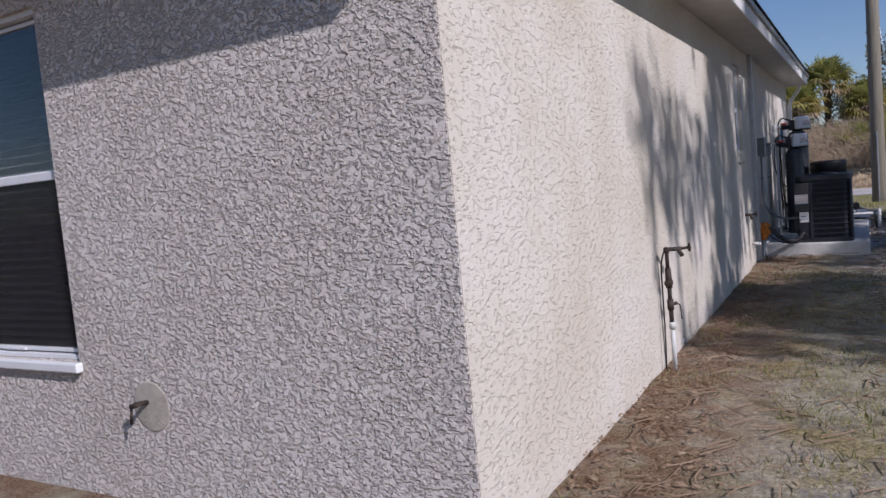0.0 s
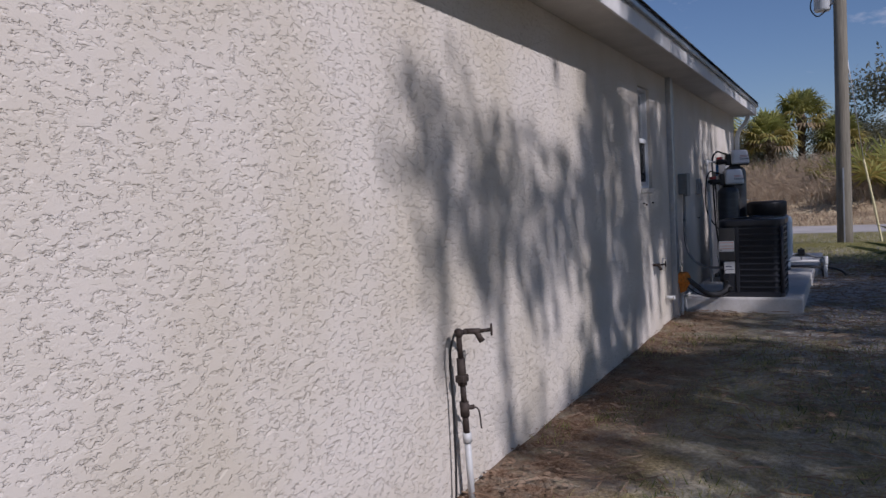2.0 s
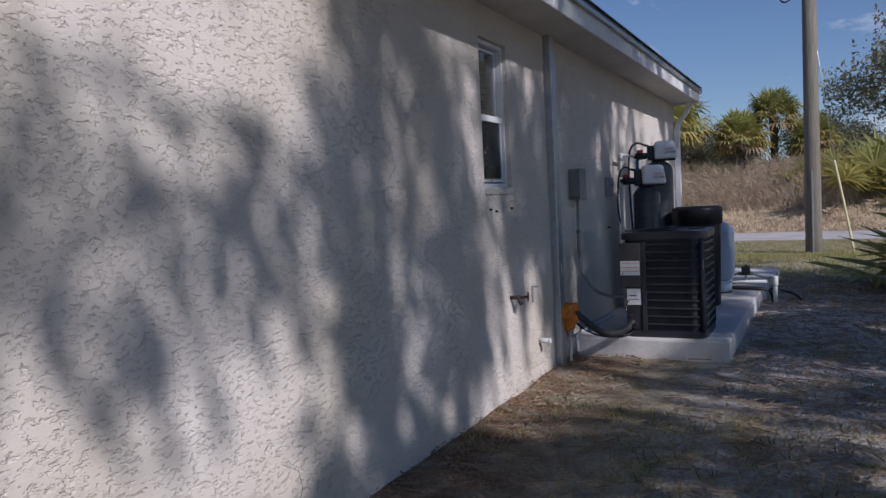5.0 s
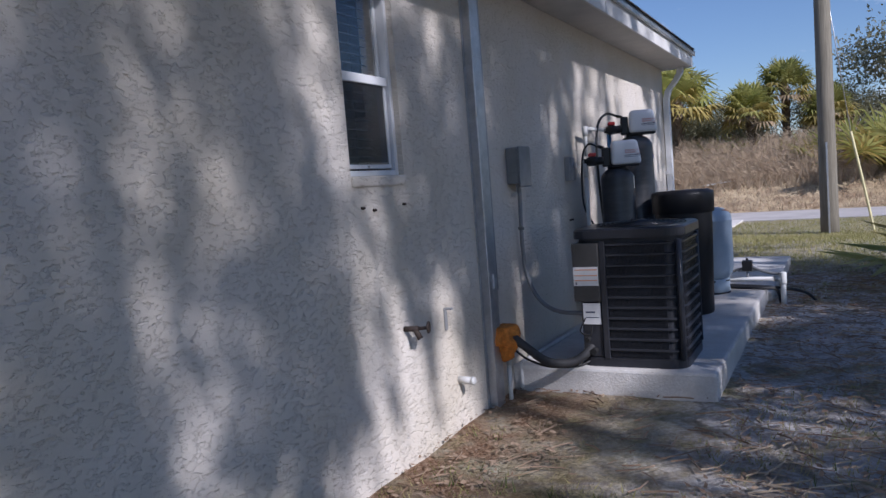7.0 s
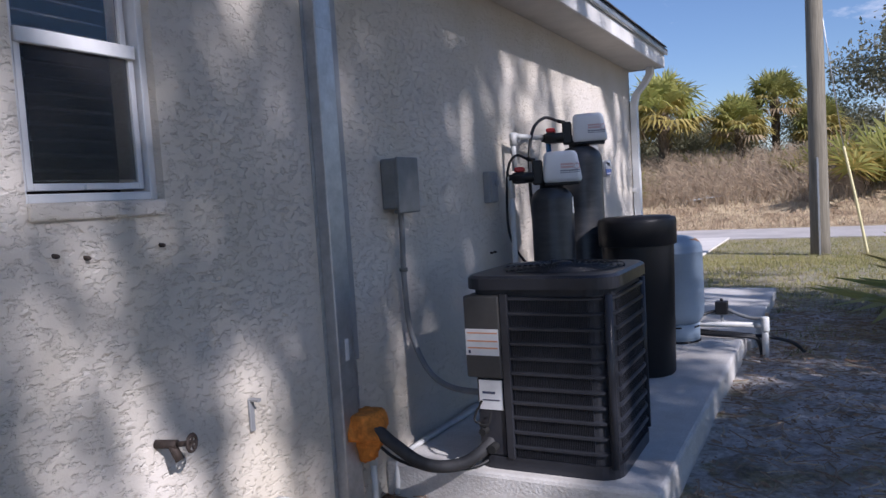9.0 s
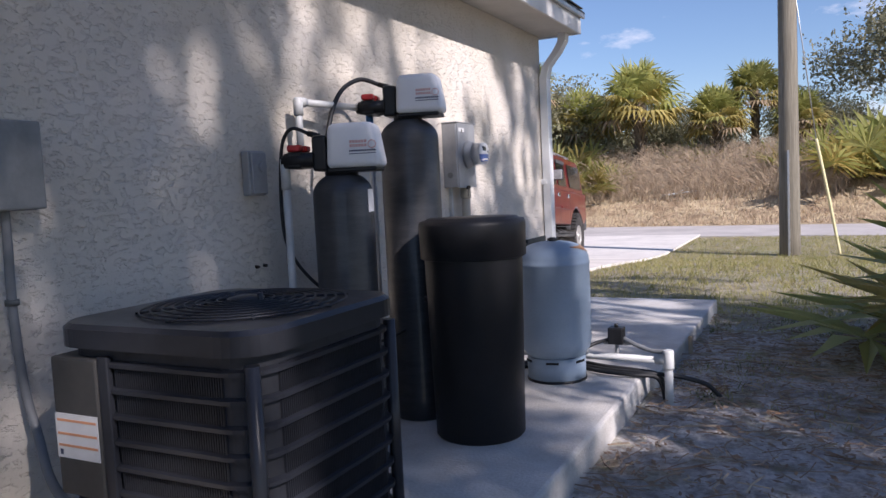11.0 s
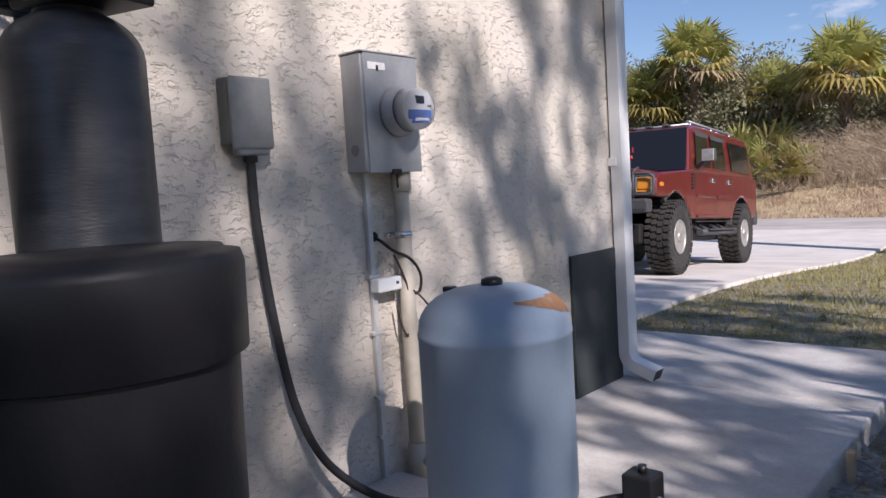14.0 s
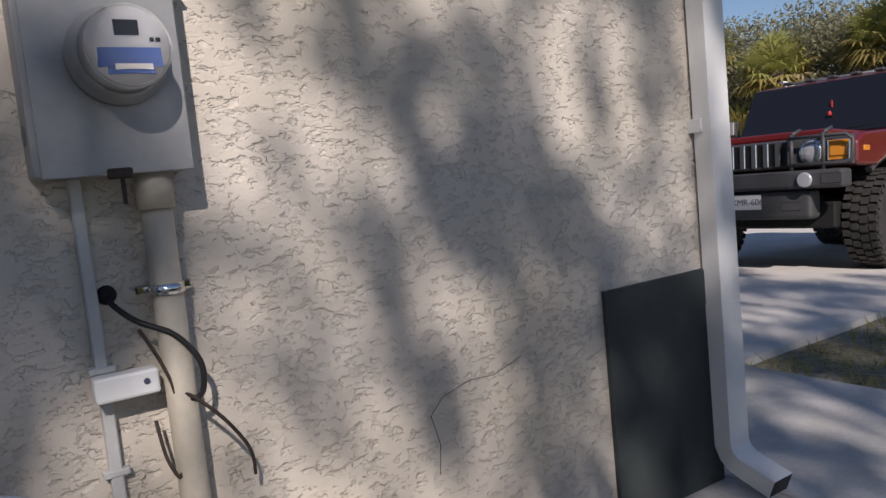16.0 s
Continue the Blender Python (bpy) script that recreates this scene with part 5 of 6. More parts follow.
for s in (1, -1):
    for y0, y1, sl in ((1.0, 1.62, 0.22), (1.78, 2.42, 0.0), (2.72, 3.82, 0.0)):
        def pane(bm):
            quad(bm, [on_side(s, y0 - sl * 0.2, 1.44), on_side(s, y1, 1.44), on_side(s, y1, 1.90), on_side(s, y0 + sl * 0.5, 1.90)][::s], 0.006)
        solid("side_window", pane, "carglass", car, label="tinted side window")
    solid("rain_visor", lambda bm: [quad(bm, [on_side(s, a, 1.86) * 1.0 + Vector((s * 0.012, 0, 0)), on_side(s, b, 1.86) + Vector((s * 0.012, 0, 0)), on_side(s, b, 1.93) + Vector((s * 0.012, 0, 0)), on_side(s, a, 1.93) + Vector((s * 0.012, 0, 0))][::s], 0.01) for a, b in ((1.08, 1.64), (1.77, 2.44))], "trimgrey", car)
    solid("door_seams", lambda bm: [box(bm, (s * HW - 0.004, y, z0), (s * HW + 0.0015, y + 0.012, z1)) for y, z0, z1 in ((0.72, 0.7, 1.34), (1.68, 0.66, 1.34), (2.5, 0.85, 1.34))] + [box(bm, (s * HW - 0.004, 0.72, 0.665), (s * HW + 0.0015, 2.45, 0.675))], "trimgrey", car)
    solid("side_moulding", lambda bm: [box(bm, (min(s * HW, s * HW + s * 0.018), y0, z), (max(s * HW, s * HW + s * 0.018), y1, z + h), 0.005) for y0, y1, z, h in ((0.78, 1.62, 1.0, 0.05), (1.74, 2.46, 1.0, 0.05), (0.78, 2.4, 0.72, 0.045))], "carred", car)
    solid("door_handle", lambda bm: [(box(bm, (min(s * HW, s * HW + s * 0.02), y, 1.22), (max(s * HW, s * HW + s * 0.02), y + 0.15, 1.29), 0.008), box(bm, (min(s * HW, s * HW + s * 0.03), y + 0.03, 1.245), (max(s * HW, s * HW + s * 0.03), y + 0.12, 1.265), 0.004, mi=1)) for y in (1.45, 2.26)], ["chrome", "trimgrey"], car, label="chrome door handle")
    def flare(bm):
        for cy in (0.0, WB):
            a0 = 50 if cy == 0 else 14
            pr = [(cy - 0.64 * math.cos(radians(a)), 0.46 + 0.64 * math.sin(radians(a))) for a in range(a0, 172, 12)]
            pi = [(cy - 0.585 * math.cos(radians(a)), 0.46 + 0.585 * math.sin(radians(a))) for a in range(a0, 172, 12)]
            for k in range(len(pr) - 1):
                q = [(s * (HW - 0.02), *pi[k]), (s * (HW - 0.02), *pi[k + 1]), (s * (HW - 0.02), *pr[k + 1]), (s * (HW - 0.02), *pr[k])]
                quad(bm, q[::-s], 0.06)
    solid("wheel_flare", flare, "trimgrey", car, label="grey wheel arch flare")
    def mirror_(bm):
        box(bm, (min(s * 1.06, s * 1.24), 0.80, 1.47), (max(s * 1.06, s * 1.24), 0.92, 1.65), 0.03, 3)
        rod(bm, (s * 0.98, 0.86, 1.40), (s * 1.14, 0.86, 1.52), 0.03)
    solid("wing_mirror", mirror_, "trimgrey", car)
    solid("mirror_cover", lambda bm: box(bm, (min(s * 1.07, s * 1.23), 0.785, 1.48), (max(s * 1.07, s * 1.23), 0.80, 1.64), 0.006), "alloy", car, label="silver mirror cover")
    def step(bm):
        rod(bm, (s * 1.06, 0.72, 0.52), (s * 1.06, WB - 0.72, 0.52), 0.045, seg=12)
        box(bm, (min(s * 0.96, s * 1.14), 0.95, 0.545), (max(s * 0.96, s * 1.14), WB - 0.9, 0.565), 0.005)
        for y in (0.95, 1.3, 1.8, 2.15):
            rod(bm, (s * 0.85, y, 0.62), (s * 1.08, y, 0.50), 0.025, seg=8)
    solid("side_step", step, "trimgrey", car, label="tubular side step")
    solid("vent", lambda bm: [box(bm, (min(s * HW, s * HW + s * 0.012), 0.58, 1.10 + 0.045 * k), (max(s * HW, s * HW + s * 0.012), 0.69, 1.13 + 0.045 * k), 0.003) for k in range(5)], "black", car)


def windscreen(bm):
    quad(bm, [(-0.91, 0.645, 1.375), (0.91, 0.645, 1.375), (0.84, 0.918, 1.965), (-0.84, 0.918, 1.965)], 0.012)


ws = solid("windscreen", windscreen, "carglass", car, label="dark tinted windscreen")
ws.location.y = -0.01
solid("hanging_charm", lambda bm: (box(bm, (0.11, 0.74, 1.66), (0.13, 0.75, 1.74), 0.004), lathe(bm, [(0.02, 0), (0.024, 0.02), (0.01, 0.05)], (0.12, 0.69, 1.57), 10)), "red", car)
solid("wiper", lambda bm: (rod(bm, (0.1, 0.62, 1.39), (0.62, 0.655, 1.43), 0.008, seg=6), rod(bm, (-0.6, 0.62, 1.39), (-0.1, 0.655, 1.43), 0.008, seg=6)), "black", car)
solid("roof_rack", lambda bm: ([rod(bm, (x, 1.3, 2.10), (x, WB + 0.5, 2.10), 0.022, seg=8) for x in (-0.72, 0.72)] + [rod(bm, (x, y, 2.02), (x, y, 2.10), 0.02, seg=8) for x in (-0.72, 0.72) for y in (1.4, 2.4, 3.4)] + [rod(bm, (-0.72, y, 2.10), (0.72, y, 2.10), 0.018, seg=8) for y in (1.6, 2.3, 3.0)]), "galv", car, label="silver roof rack")
solid("marker_lamps", lambda bm: [box(bm, (x - 0.05, 1.0, 2.015), (x + 0.05, 1.1, 2.05), 0.01) for x in (-0.5, -0.25, 0, 0.25, 0.5)], "trimgrey", car)


def grille(bm):
    box(bm, (-0.98, -0.775, 0.98), (0.98, -0.72, 1.25), 0.02, 2, mi=0)
    for k in range(8):
        x = -0.42 + 0.12 * k
        box(bm, (x - 0.028, -0.80, 1.0), (x + 0.028, -0.777, 1.235), 0.006, mi=1)
        if k < 7:
            box(bm, (x + 0.032, -0.779, 1.01), (x + 0.088, -0.7755, 1.225), mi=2)


solid("grille", grille, ["trimgrey", "chrome", "black"], car, label="chrome slotted grille")
for s in (1, -1):
    solid("headlamp", lambda bm: (lathe(bm, [(0.105, 0), (0.105, 0.02), (0.09, 0.035), (0.03, 0.045)], seg=28, m=axis((s * 0.62, -0.777, 1.115), (0, -1, 0))), lathe(bm, [(0.115, 0), (0.115, 0.015), (0.107, 0.018)], seg=28, m=axis((s * 0.62, -0.777, 1.115), (0, -1, 0)), mi=1)), ["lens", "chrome"], car, label="round headlamp")
    solid("turn_signal", lambda bm: (box(bm, (s * 0.86 - 0.08, -0.80, 1.06), (s * 0.86 + 0.08, -0.776, 1.18), 0.012, 2), box(bm, (s * 0.86 - 0.10, -0.79, 1.02), (s * 0.86 + 0.10, -0.7765, 1.22), 0.012, 2, mi=1), box(bm, (s * HW - 0.01, -0.62, 1.10), (s * HW + 0.01, -0.5, 1.15), 0.006)), ["amber", "chrome"], car, label="amber turn signal")
    solid("fog_lamp", lambda bm: lathe(bm, [(0.07, 0), (0.07, 0.02), (0.055, 0.03)], seg=24, m=axis((s * 0.62, -0.925, 0.86), (0, -1, 0))), "lens", car, label="round fog lamp")
    def guard(bm):
        for x in (0.47, 0.76):
            rod(bm, (s * x, -0.87, 0.95), (s * x, -0.86, 1.28), 0.018, seg=8)
            rod(bm, (s * x, -0.86, 1.28), (s * x, -0.70, 1.33), 0.018, seg=8)
        tube(bm, [(s * 0.45, -0.87, 1.0), (s * 0.95, -0.87, 1.0), (s * 1.0, -0.84, 1.03), (s * 1.0, -0.83, 1.2), (s * 0.95, -0.85, 1.25), (s * 0.45, -0.87, 1.25)], 0.018, 8, smooth=False)
    solid("brush_guard", guard, "trimgrey", car, label="dark tubular lamp guard")


def bumper(bm):
    box(bm, (-0.95, -0.92, 0.78), (0.95, -0.72, 0.95), 0.03, 2)
    box(bm, (-0.45, -0.925, 0.80), (0.45, -0.915, 0.93), 0.004, mi=1)
    box(bm, (-0.64, -0.86, 0.50), (0.64, -0.66, 0.775), 0.04, 3)
    for s in (1, -1):
        box(bm, (s * 0.45 - 0.09, -0.866, 0.58), (s * 0.45 + 0.09, -0.858, 0.66), 0.004, mi=1)
        box(bm, (s * 0.85 - 0.09, -0.926, 0.82), (s * 0.85 + 0.09, -0.918, 0.91), 0.004, mi=1)


# black sheets over the red arch insides, giving the wells their dark shade
def liner(bm):
    for cy, k0 in ((0.0, 3), (WB, 0)):
        ring = [(cy + (y - cy) * 0.985, 0.46 + (z - 0.46) * 0.985) for y, z in arch(cy, 0.60)[k0:]]
        for x0, x1 in ((-0.985, -0.55), (0.55, 0.985)):
            a = [[bm.verts.new((x, y, max(z, 0.69))) for x in (x0, x1)] for y, z in ring]
            for p, q in zip(a, a[1:]):
                bm.faces.new((p[0], p[1], q[1], q[0]))
            inner = 0 if x0 > 0 else 1
            bm.faces.new([p[inner] for p in a])


solid("wheel_liner", liner, "matte", car, label="black wheel arch liner")
solid("bumper", bumper, ["trimgrey", "black"], car, label="grey steel bumper")
solid("underside", lambda bm: (box(bm, (-0.72, -0.55, 0.40), (0.72, WB + 0.6, 0.65), 0.02), rod(bm, (-0.9, 0, 0.46), (0.9, 0, 0.46), 0.08), rod(bm, (-0.9, WB, 0.46), (0.9, WB, 0.46), 0.09)), "matte", car)
solid("number_plate", lambda bm: box(bm, (-0.165, -0.872, 0.60), (0.165, -0.861, 0.745), 0.004), "label", car, label="white number plate")
txt = bpy.data.curves.new("plate_text", "FONT")
txt.body, txt.size, txt.align_x, txt.extrude = "BXMR-606", 0.085, "CENTER", 0.001
txt.materials.append(M["ink"])
tob = new("plate_text", txt)
tob.parent = car
tob.matrix_local = Matrix.Translation((0, -0.8735, 0.645)) @ pose(0, 0, 0, 90)
solid("rear_bumper", lambda bm: box(bm, (-0.98, WB + 0.90, 0.60), (0.98, WB + 1.08, 0.86), 0.03, 2), "trimgrey", car)

TR, TW = 0.475, 0.31


def tyre_mesh(bm):
    m = axis((0, 0, 0), (1, 0, 0))
    lathe(bm, [(0.205, -TW / 2 + 0.03), (0.27, -TW / 2 + 0.005), (0.40, -TW / 2), (TR - 0.025, -TW / 2 + 0.035), (TR - 0.018, -0.05), (TR - 0.018, 0.05), (TR - 0.025, TW / 2 - 0.035), (0.40, TW / 2), (0.27, TW / 2 - 0.005), (0.205, TW / 2 - 0.03)], seg=48, m=m)
    for k in range(34):
        a = 2 * math.pi * k / 34
        rot = Matrix.Rotation(a, 4, "X")
        for x0, x1, sh in ((-TW / 2 + 0.004, -0.085, 0.0), (-0.075, -0.006, 0.05), (0.006, 0.075, 0.1), (0.085, TW / 2 - 0.004, 0.06)):
            box(bm, (x0, -0.027, TR - 0.03), (x1, 0.027, TR), 0.0, m=Matrix.Rotation(a + sh, 4, "X"))
        for sx in (-1, 1):
            box(bm, (min(sx * (TW / 2 - 0.01), sx * (TW / 2 + 0.004)), -0.022, TR - 0.075), (max(sx * (TW / 2 - 0.01), sx * (TW / 2 + 0.004)), 0.022, TR - 0.02), m=rot)


def rim_mesh(bm):
    m = axis((0, 0, 0), (1, 0, 0))
    lathe(bm, [(0.222, TW / 2 - 0.02), (0.214, TW / 2 - 0.005), (0.20, TW / 2 - 0.012), (0.19, TW / 2 - 0.085), (0.05, TW / 2 - 0.09)], seg=40, m=m)
    for k in range(7):
        a = 2 * math.pi * k / 7
        box(bm, (TW / 2 - 0.075, -0.034, 0.05), (TW / 2 - 0.022, 0.03, 0.2), 0.008, m=Matrix.Rotation(a, 4, "X"))
    lathe(bm, [(0.075, TW / 2 - 0.06), (0.07, TW / 2 - 0.005), (0.03, TW / 2)], seg=24, m=m)


bt, br_ = bmesh.new(), bmesh.new()
tyre_mesh(bt)
rim_mesh(br_)
tyre_me, rim_me = mesh_of("tyre", bt, "tyre"), mesh_of("rim", br_, "alloy")
for s in (1, -1):
    for y in (0.0, WB):
        w = new("wheel")
        w.parent = car
        w.location = (s * (HW - 0.11), y, TR)
        w.rotation_euler = (0.3 * y, 0, 0 if s > 0 else math.pi)
        for nm, me in (("tyre", tyre_me), ("rim", rim_me)):
            o = new(nm, me)
            o.parent = w

# ---- utility pole ----
PX, PY = 1.62, 24.4
PZ = land(PX, PY)
up = thing("utility_pole", (PX, PY, PZ), "weathered round wooden utility pole with a grey transformer", "utility pole")
solid("post", lambda bm: lathe(bm, [(0.215, -0.3), (0.205, 0.5), (0.19, 3.0), (0.15, 11.0)], seg=28), "pole", up)
solid("ground_strip", lambda bm: box(bm, (-0.03, -0.222, 0.0), (0.01, -0.20, 2.2), 0.003, m=pose(0, 0, 0, -0.15)), "galv", up)
solid("transformer", lambda bm: (lathe(bm, [(0.2, 6.75), (0.22, 6.8), (0.22, 7.55), (0.23, 7.57), (0.2, 7.65), (0.05, 7.7)], (-0.45, 0.0, 0), 24), box(bm, (-0.25, -0.04, 6.9), (-0.14, 0.04, 7.4), 0.01)), "trafo", up, label="grey can transformer")
solid("drop_wires", lambda bm: (tube(bm, [(-0.2, -0.1, 6.9), (-0.55, -0.1, 6.6), (-0.75, -0.05, 6.85), (-0.7, -0.05, 7.2)], 0.02, 6), tube(bm, [(0.1, 0, 7.35), (8, -3, 7.05), (22, -8, 7.3)], 0.012, 5)), "cable", up)
guy = thing("guy_wire", (2.55, 24.3, land(2, 24.3)), "yellow plastic guard on a slanting guy wire", "guy wire")
solid("guard", lambda bm: tube(bm, [(0, 0, 0), (-0.2, 0, 1.2), (-0.42, 0, 2.4)], 0.03, 8), "yellow", guy, label="faded yellow guard")
solid("wire", lambda bm: rod(bm, (-0.42, 0, 2.4), (-0.95, 0.1, 6.8), 0.012, seg=6), "galv", guy)


# ---- planting ----
rng = random.Random(5)


def fan(V, Fc, I, base, d, size, mi, n=15, droop=0.25):
    """A fan frond: a stalk from base along d and a spray of narrow folded blades at its end."""
    d = d.normalized()
    side = d.cross(Vector((0, 0, 1)))
    side = side.normalized() if side.length > 0.05 else Vector((1, 0, 0))
    upv = side.cross(d).normalized()
    hub = base + d * size * 0.75 + Vector((0, 0, -size * 0.06))
    w = size * 0.018
    k = len(V)
    V.extend([base - side * w, base + side * w, hub + side * w, hub - side * w])
    Fc.append((k, k + 1, k + 2, k + 3))
    I.append(mi)
    for j in range(n):
        a = radians(-118 + 236 * j / (n - 1)) + rng.uniform(-0.05, 0.05)
        ln = size * (0.78 - 0.22 * abs(a) / 2.1) * rng.uniform(0.85, 1.1)
        v = (d * math.cos(a) + side * math.sin(a) + upv * 0.18 * math.cos(a)).normalized()
        c = side * math.cos(a) - d * math.sin(a)
        bw = size * 0.045
        p1 = hub + v * ln * 0.5
        p2 = hub + v * ln + Vector((0, 0, -droop * size * rng.uniform(0.5, 1.3)))
        k = len(V)
        V.extend([hub, p1 - c * bw, p1 + c * bw, p2])
        Fc.append((k, k + 1, k + 3, k + 2))
        I.append(mi)


def palm_mesh(h, nf, size, low=-0.35, dead=0.3):
    V, Fc, I = [], [], []
    for k in range(nf):
        a = k * 2.39996 + rng.uniform(-0.2, 0.2)
        u = k / nf
        el = 1.25 - (1.25 - low) * u + rng.uniform(-0.12, 0.12)
        d = Vector((math.cos(a) * math.cos(el), math.sin(a) * math.cos(el), math.sin(el)))
        mi = 0
        if u > 0.5:
            mi = 1 if rng.random() < 0.55 else 0
        if u > 1 - dead * 0.6:
            mi = 2 if rng.random() < 0.6 else 1
        fan(V, Fc, I, Vector((0, 0, h - 0.25 * u)), d, size * rng.uniform(0.85, 1.1), mi, droop=0.18 + 0.2 * u)
    return V, Fc, I


palm_kinds = []
for h, nf, size in ((2.6, 54, 1.25), (3.6, 50, 1.2)):
    palm_kinds.append((h, palm_mesh(h, nf, size)))


def palm(h, data, at, rz, sc):
    p = thing("sabal_palm", at, "cabbage palm with green and yellowing fan fronds", "palm tree", "palms across the road", rz)
    plates("crown", data[0], data[1], ["frond", "frondy", "frondd"], data[2], p)

    def trunk(bm):
        lathe(bm, [(0.24, -0.2), (0.2, 0.3), (0.17, h * 0.5), (0.2, h - 0.5), (0.24, h - 0.2), (0.12, h + 0.1)], seg=14)
        for k in range(46):
            a, z = k * 2.4, 0.3 + (h - 0.5) * k / 46
            rod(bm, (0.15 * math.cos(a), 0.15 * math.sin(a), z), (0.30 * math.cos(a), 0.30 * math.sin(a), z + 0.24), 0.035, 0.02, seg=5)
    solid("trunk", trunk, "boot", p)
    p.scale = (sc, sc, sc)
    return p


P0 = palm(*palm_kinds[0], (-4.9, 41.0, land(0, 41)), 20, 1.3)
P1 = palm(*palm_kinds[1], (-0.3, 43.0, land(0, 43)), 70, 1.0)


def place(src, x, y, rz, sc):
    o = copy_thing(src, pose(x, y, land(x, y), 0, 0, rz))
    o.scale = (sc, sc, sc)
    return o


for src, x, y, rz, sc in ((P0, -1.7, 41.5, 130, 0.95), (P0, 1.5, 42.5, 210, 0.85), (P1, -10.8, 41.5, 100, 1.3), (P0, -12.9, 42, 15, 1.25), (P0, -8.0, 43, 85, 1.1), (P0, -17, 41, 300, 1.1), (P1, -21, 42, 200, 1.1), (P0, -26, 40.5, 60, 1.2)):
    place(src, x, y, rz, sc)


def palmetto_mesh(nf, size, spreadr):
    V, Fc, I = [], [], []
    for k in range(nf):
        a = rng.uniform(0, 2 * math.pi)
        el = rng.uniform(0.15, 1.3)
        d = Vector((math.cos(a) * math.cos(el), math.sin(a) * math.cos(el), math.sin(el)))
        b = Vector((rng.uniform(-1, 1), rng.uniform(-1, 1), 0)) * spreadr
        fan(V, Fc, I, b + Vector((0, 0, 0.05)), d, size * rng.uniform(0.8, 1.15), 0 if rng.random() < 0.72 else 1, n=13, droop=0.12)
    return V, Fc, I


pm = palmetto_mesh(60, 1.25, 1.0)
bush0 = plates("saw_palmetto", *pm[:2], ["frond", "frondy"], pm[2], label="low clump of saw palmetto with stiff green fans", category="shrub", group="palmettos across the road")
bush0.matrix_world = pose(-6.7, 39.2, land(0, 39.2), 0, 0, 0)
for x, y, rz, sc in ((3.6, 39.6, 40, 1.35), (5.6, 40.2, 90, 1.5), (8.2, 39.5, 140, 1.5), (11.5, 39.5, 200, 1.5), (1.6, 40.6, 20, 0.85), (-8.2, 40.5, 250, 1.2), (-11.6, 40, 10, 1.2), (-14.5, 40.2, 80, 1.2), (-19, 40, 30, 1.3), (-23, 39.5, 220, 1.3), (-2.6, 41.8, 320, 0.9), (0.2, 41.9, 170, 0.8), (-28, 40, 120, 1.4), (15, 40, 20, 1.4)):
    o = copy_thing(bush0, pose(x, y, land(x, y), 0, 0, rz))
    o.scale = (sc, sc, sc)
near_pm = palmetto_mesh(64, 0.8, 0.3)
nb = plates("saw_palmetto", *near_pm[:2], ["frond", "frondy"], near_pm[2], label="dark green palmetto with pointed fan leaves on the lawn", category="shrub")
nb.matrix_world = pose(3.75, 12.9, 0, 0, 0, 30) @ Matrix.Diagonal((1.45, 1.45, 1.45, 1))


def tree(name, at, h, r, nl, leafsize, leafmat, label, seed, base=0.35, stretch=1.0, clumps=26, group=""):
    """A tree with a tapered trunk, forked limbs and a crown of leaves in uneven clumps."""
    rg = random.Random(seed)
    t = thing(name, at, label, "tree", group)
    tips = []

    def wood(bm):
        top = Vector((rg.uniform(-0.3, 0.3), rg.uniform(-0.3, 0.3), h * 0.72))
        tube(bm, [(0, 0, -0.3), (rg.uniform(-0.1, 0.1), 0.05, h * 0.25), (top.x * 0.6, top.y * 0.6, h * 0.5), top], h * 0.026, 8, r1=h * 0.006)
        for k in range(clumps):
            z0 = h * rg.uniform(base, 0.7)
            a = k * 2.4 + rg.uniform(-0.4, 0.4)
            rr = r * rg.uniform(0.35, 1.0)
            z1 = z0 + h * rg.uniform(0.05, 0.28)
            z1 = min(z1, h * 0.97)
            rr *= max(0.3, 1 - max(0, z1 / h - 0.6) * 1.6)
            tip = Vector((rr * math.cos(a), rr * math.sin(a), z1))
            f = z0 / (h * 0.72)
            s0 = Vector((top.x * f * 0.8, top.y * f * 0.8, z0))
            tube(bm, [s0, s0.lerp(tip, 0.5) + Vector((0, 0, 0.05 * h)), tip], h * 0.007, 5, r1=h * 0.0015, n=4)
            tips.append(tip)
        tips.append(top + Vector((0, 0, h * 0.15)))
    solid("trunk", wood, "bark", t)
    g = np.random.RandomState(seed)
    V, Fc = [], []
    per = nl // len(tips)
    for tip in tips:
        cr = r * rg.uniform(0.22, 0.42)
        c = np.clip(g.normal(size=(per, 3)), -1.7, 1.7) * np.array([cr, cr, cr * 0.7 * stretch]) * 0.6 + np.array(tip)
        d = g.normal(size=(per, 3))
        if stretch > 1.2:
            d = d * 0.5 + np.array([0, 0, -1.4])
        d /= np.linalg.norm(d, axis=1)[:, None]
        e = np.cross(d, g.normal(size=(per, 3)))
        e /= np.linalg.norm(e, axis=1)[:, None]
        s = leafsize * g.uniform(0.6, 1.3, (per, 1))
        wd = s * (0.42 if stretch < 1.2 else 0.16)
        k0 = len(V)
        quads = np.stack([c - d * s, c + e * wd, c + d * s, c - e * wd], 1).reshape(-1, 3)
        V.extend(map(tuple, quads.tolist()))
        Fc.extend((k0 + 4 * i, k0 + 4 * i + 1, k0 + 4 * i + 2, k0 + 4 * i + 3) for i in range(per))
    plates("crown", V, Fc, [leafmat], None, t, kind="stuff")
    return t


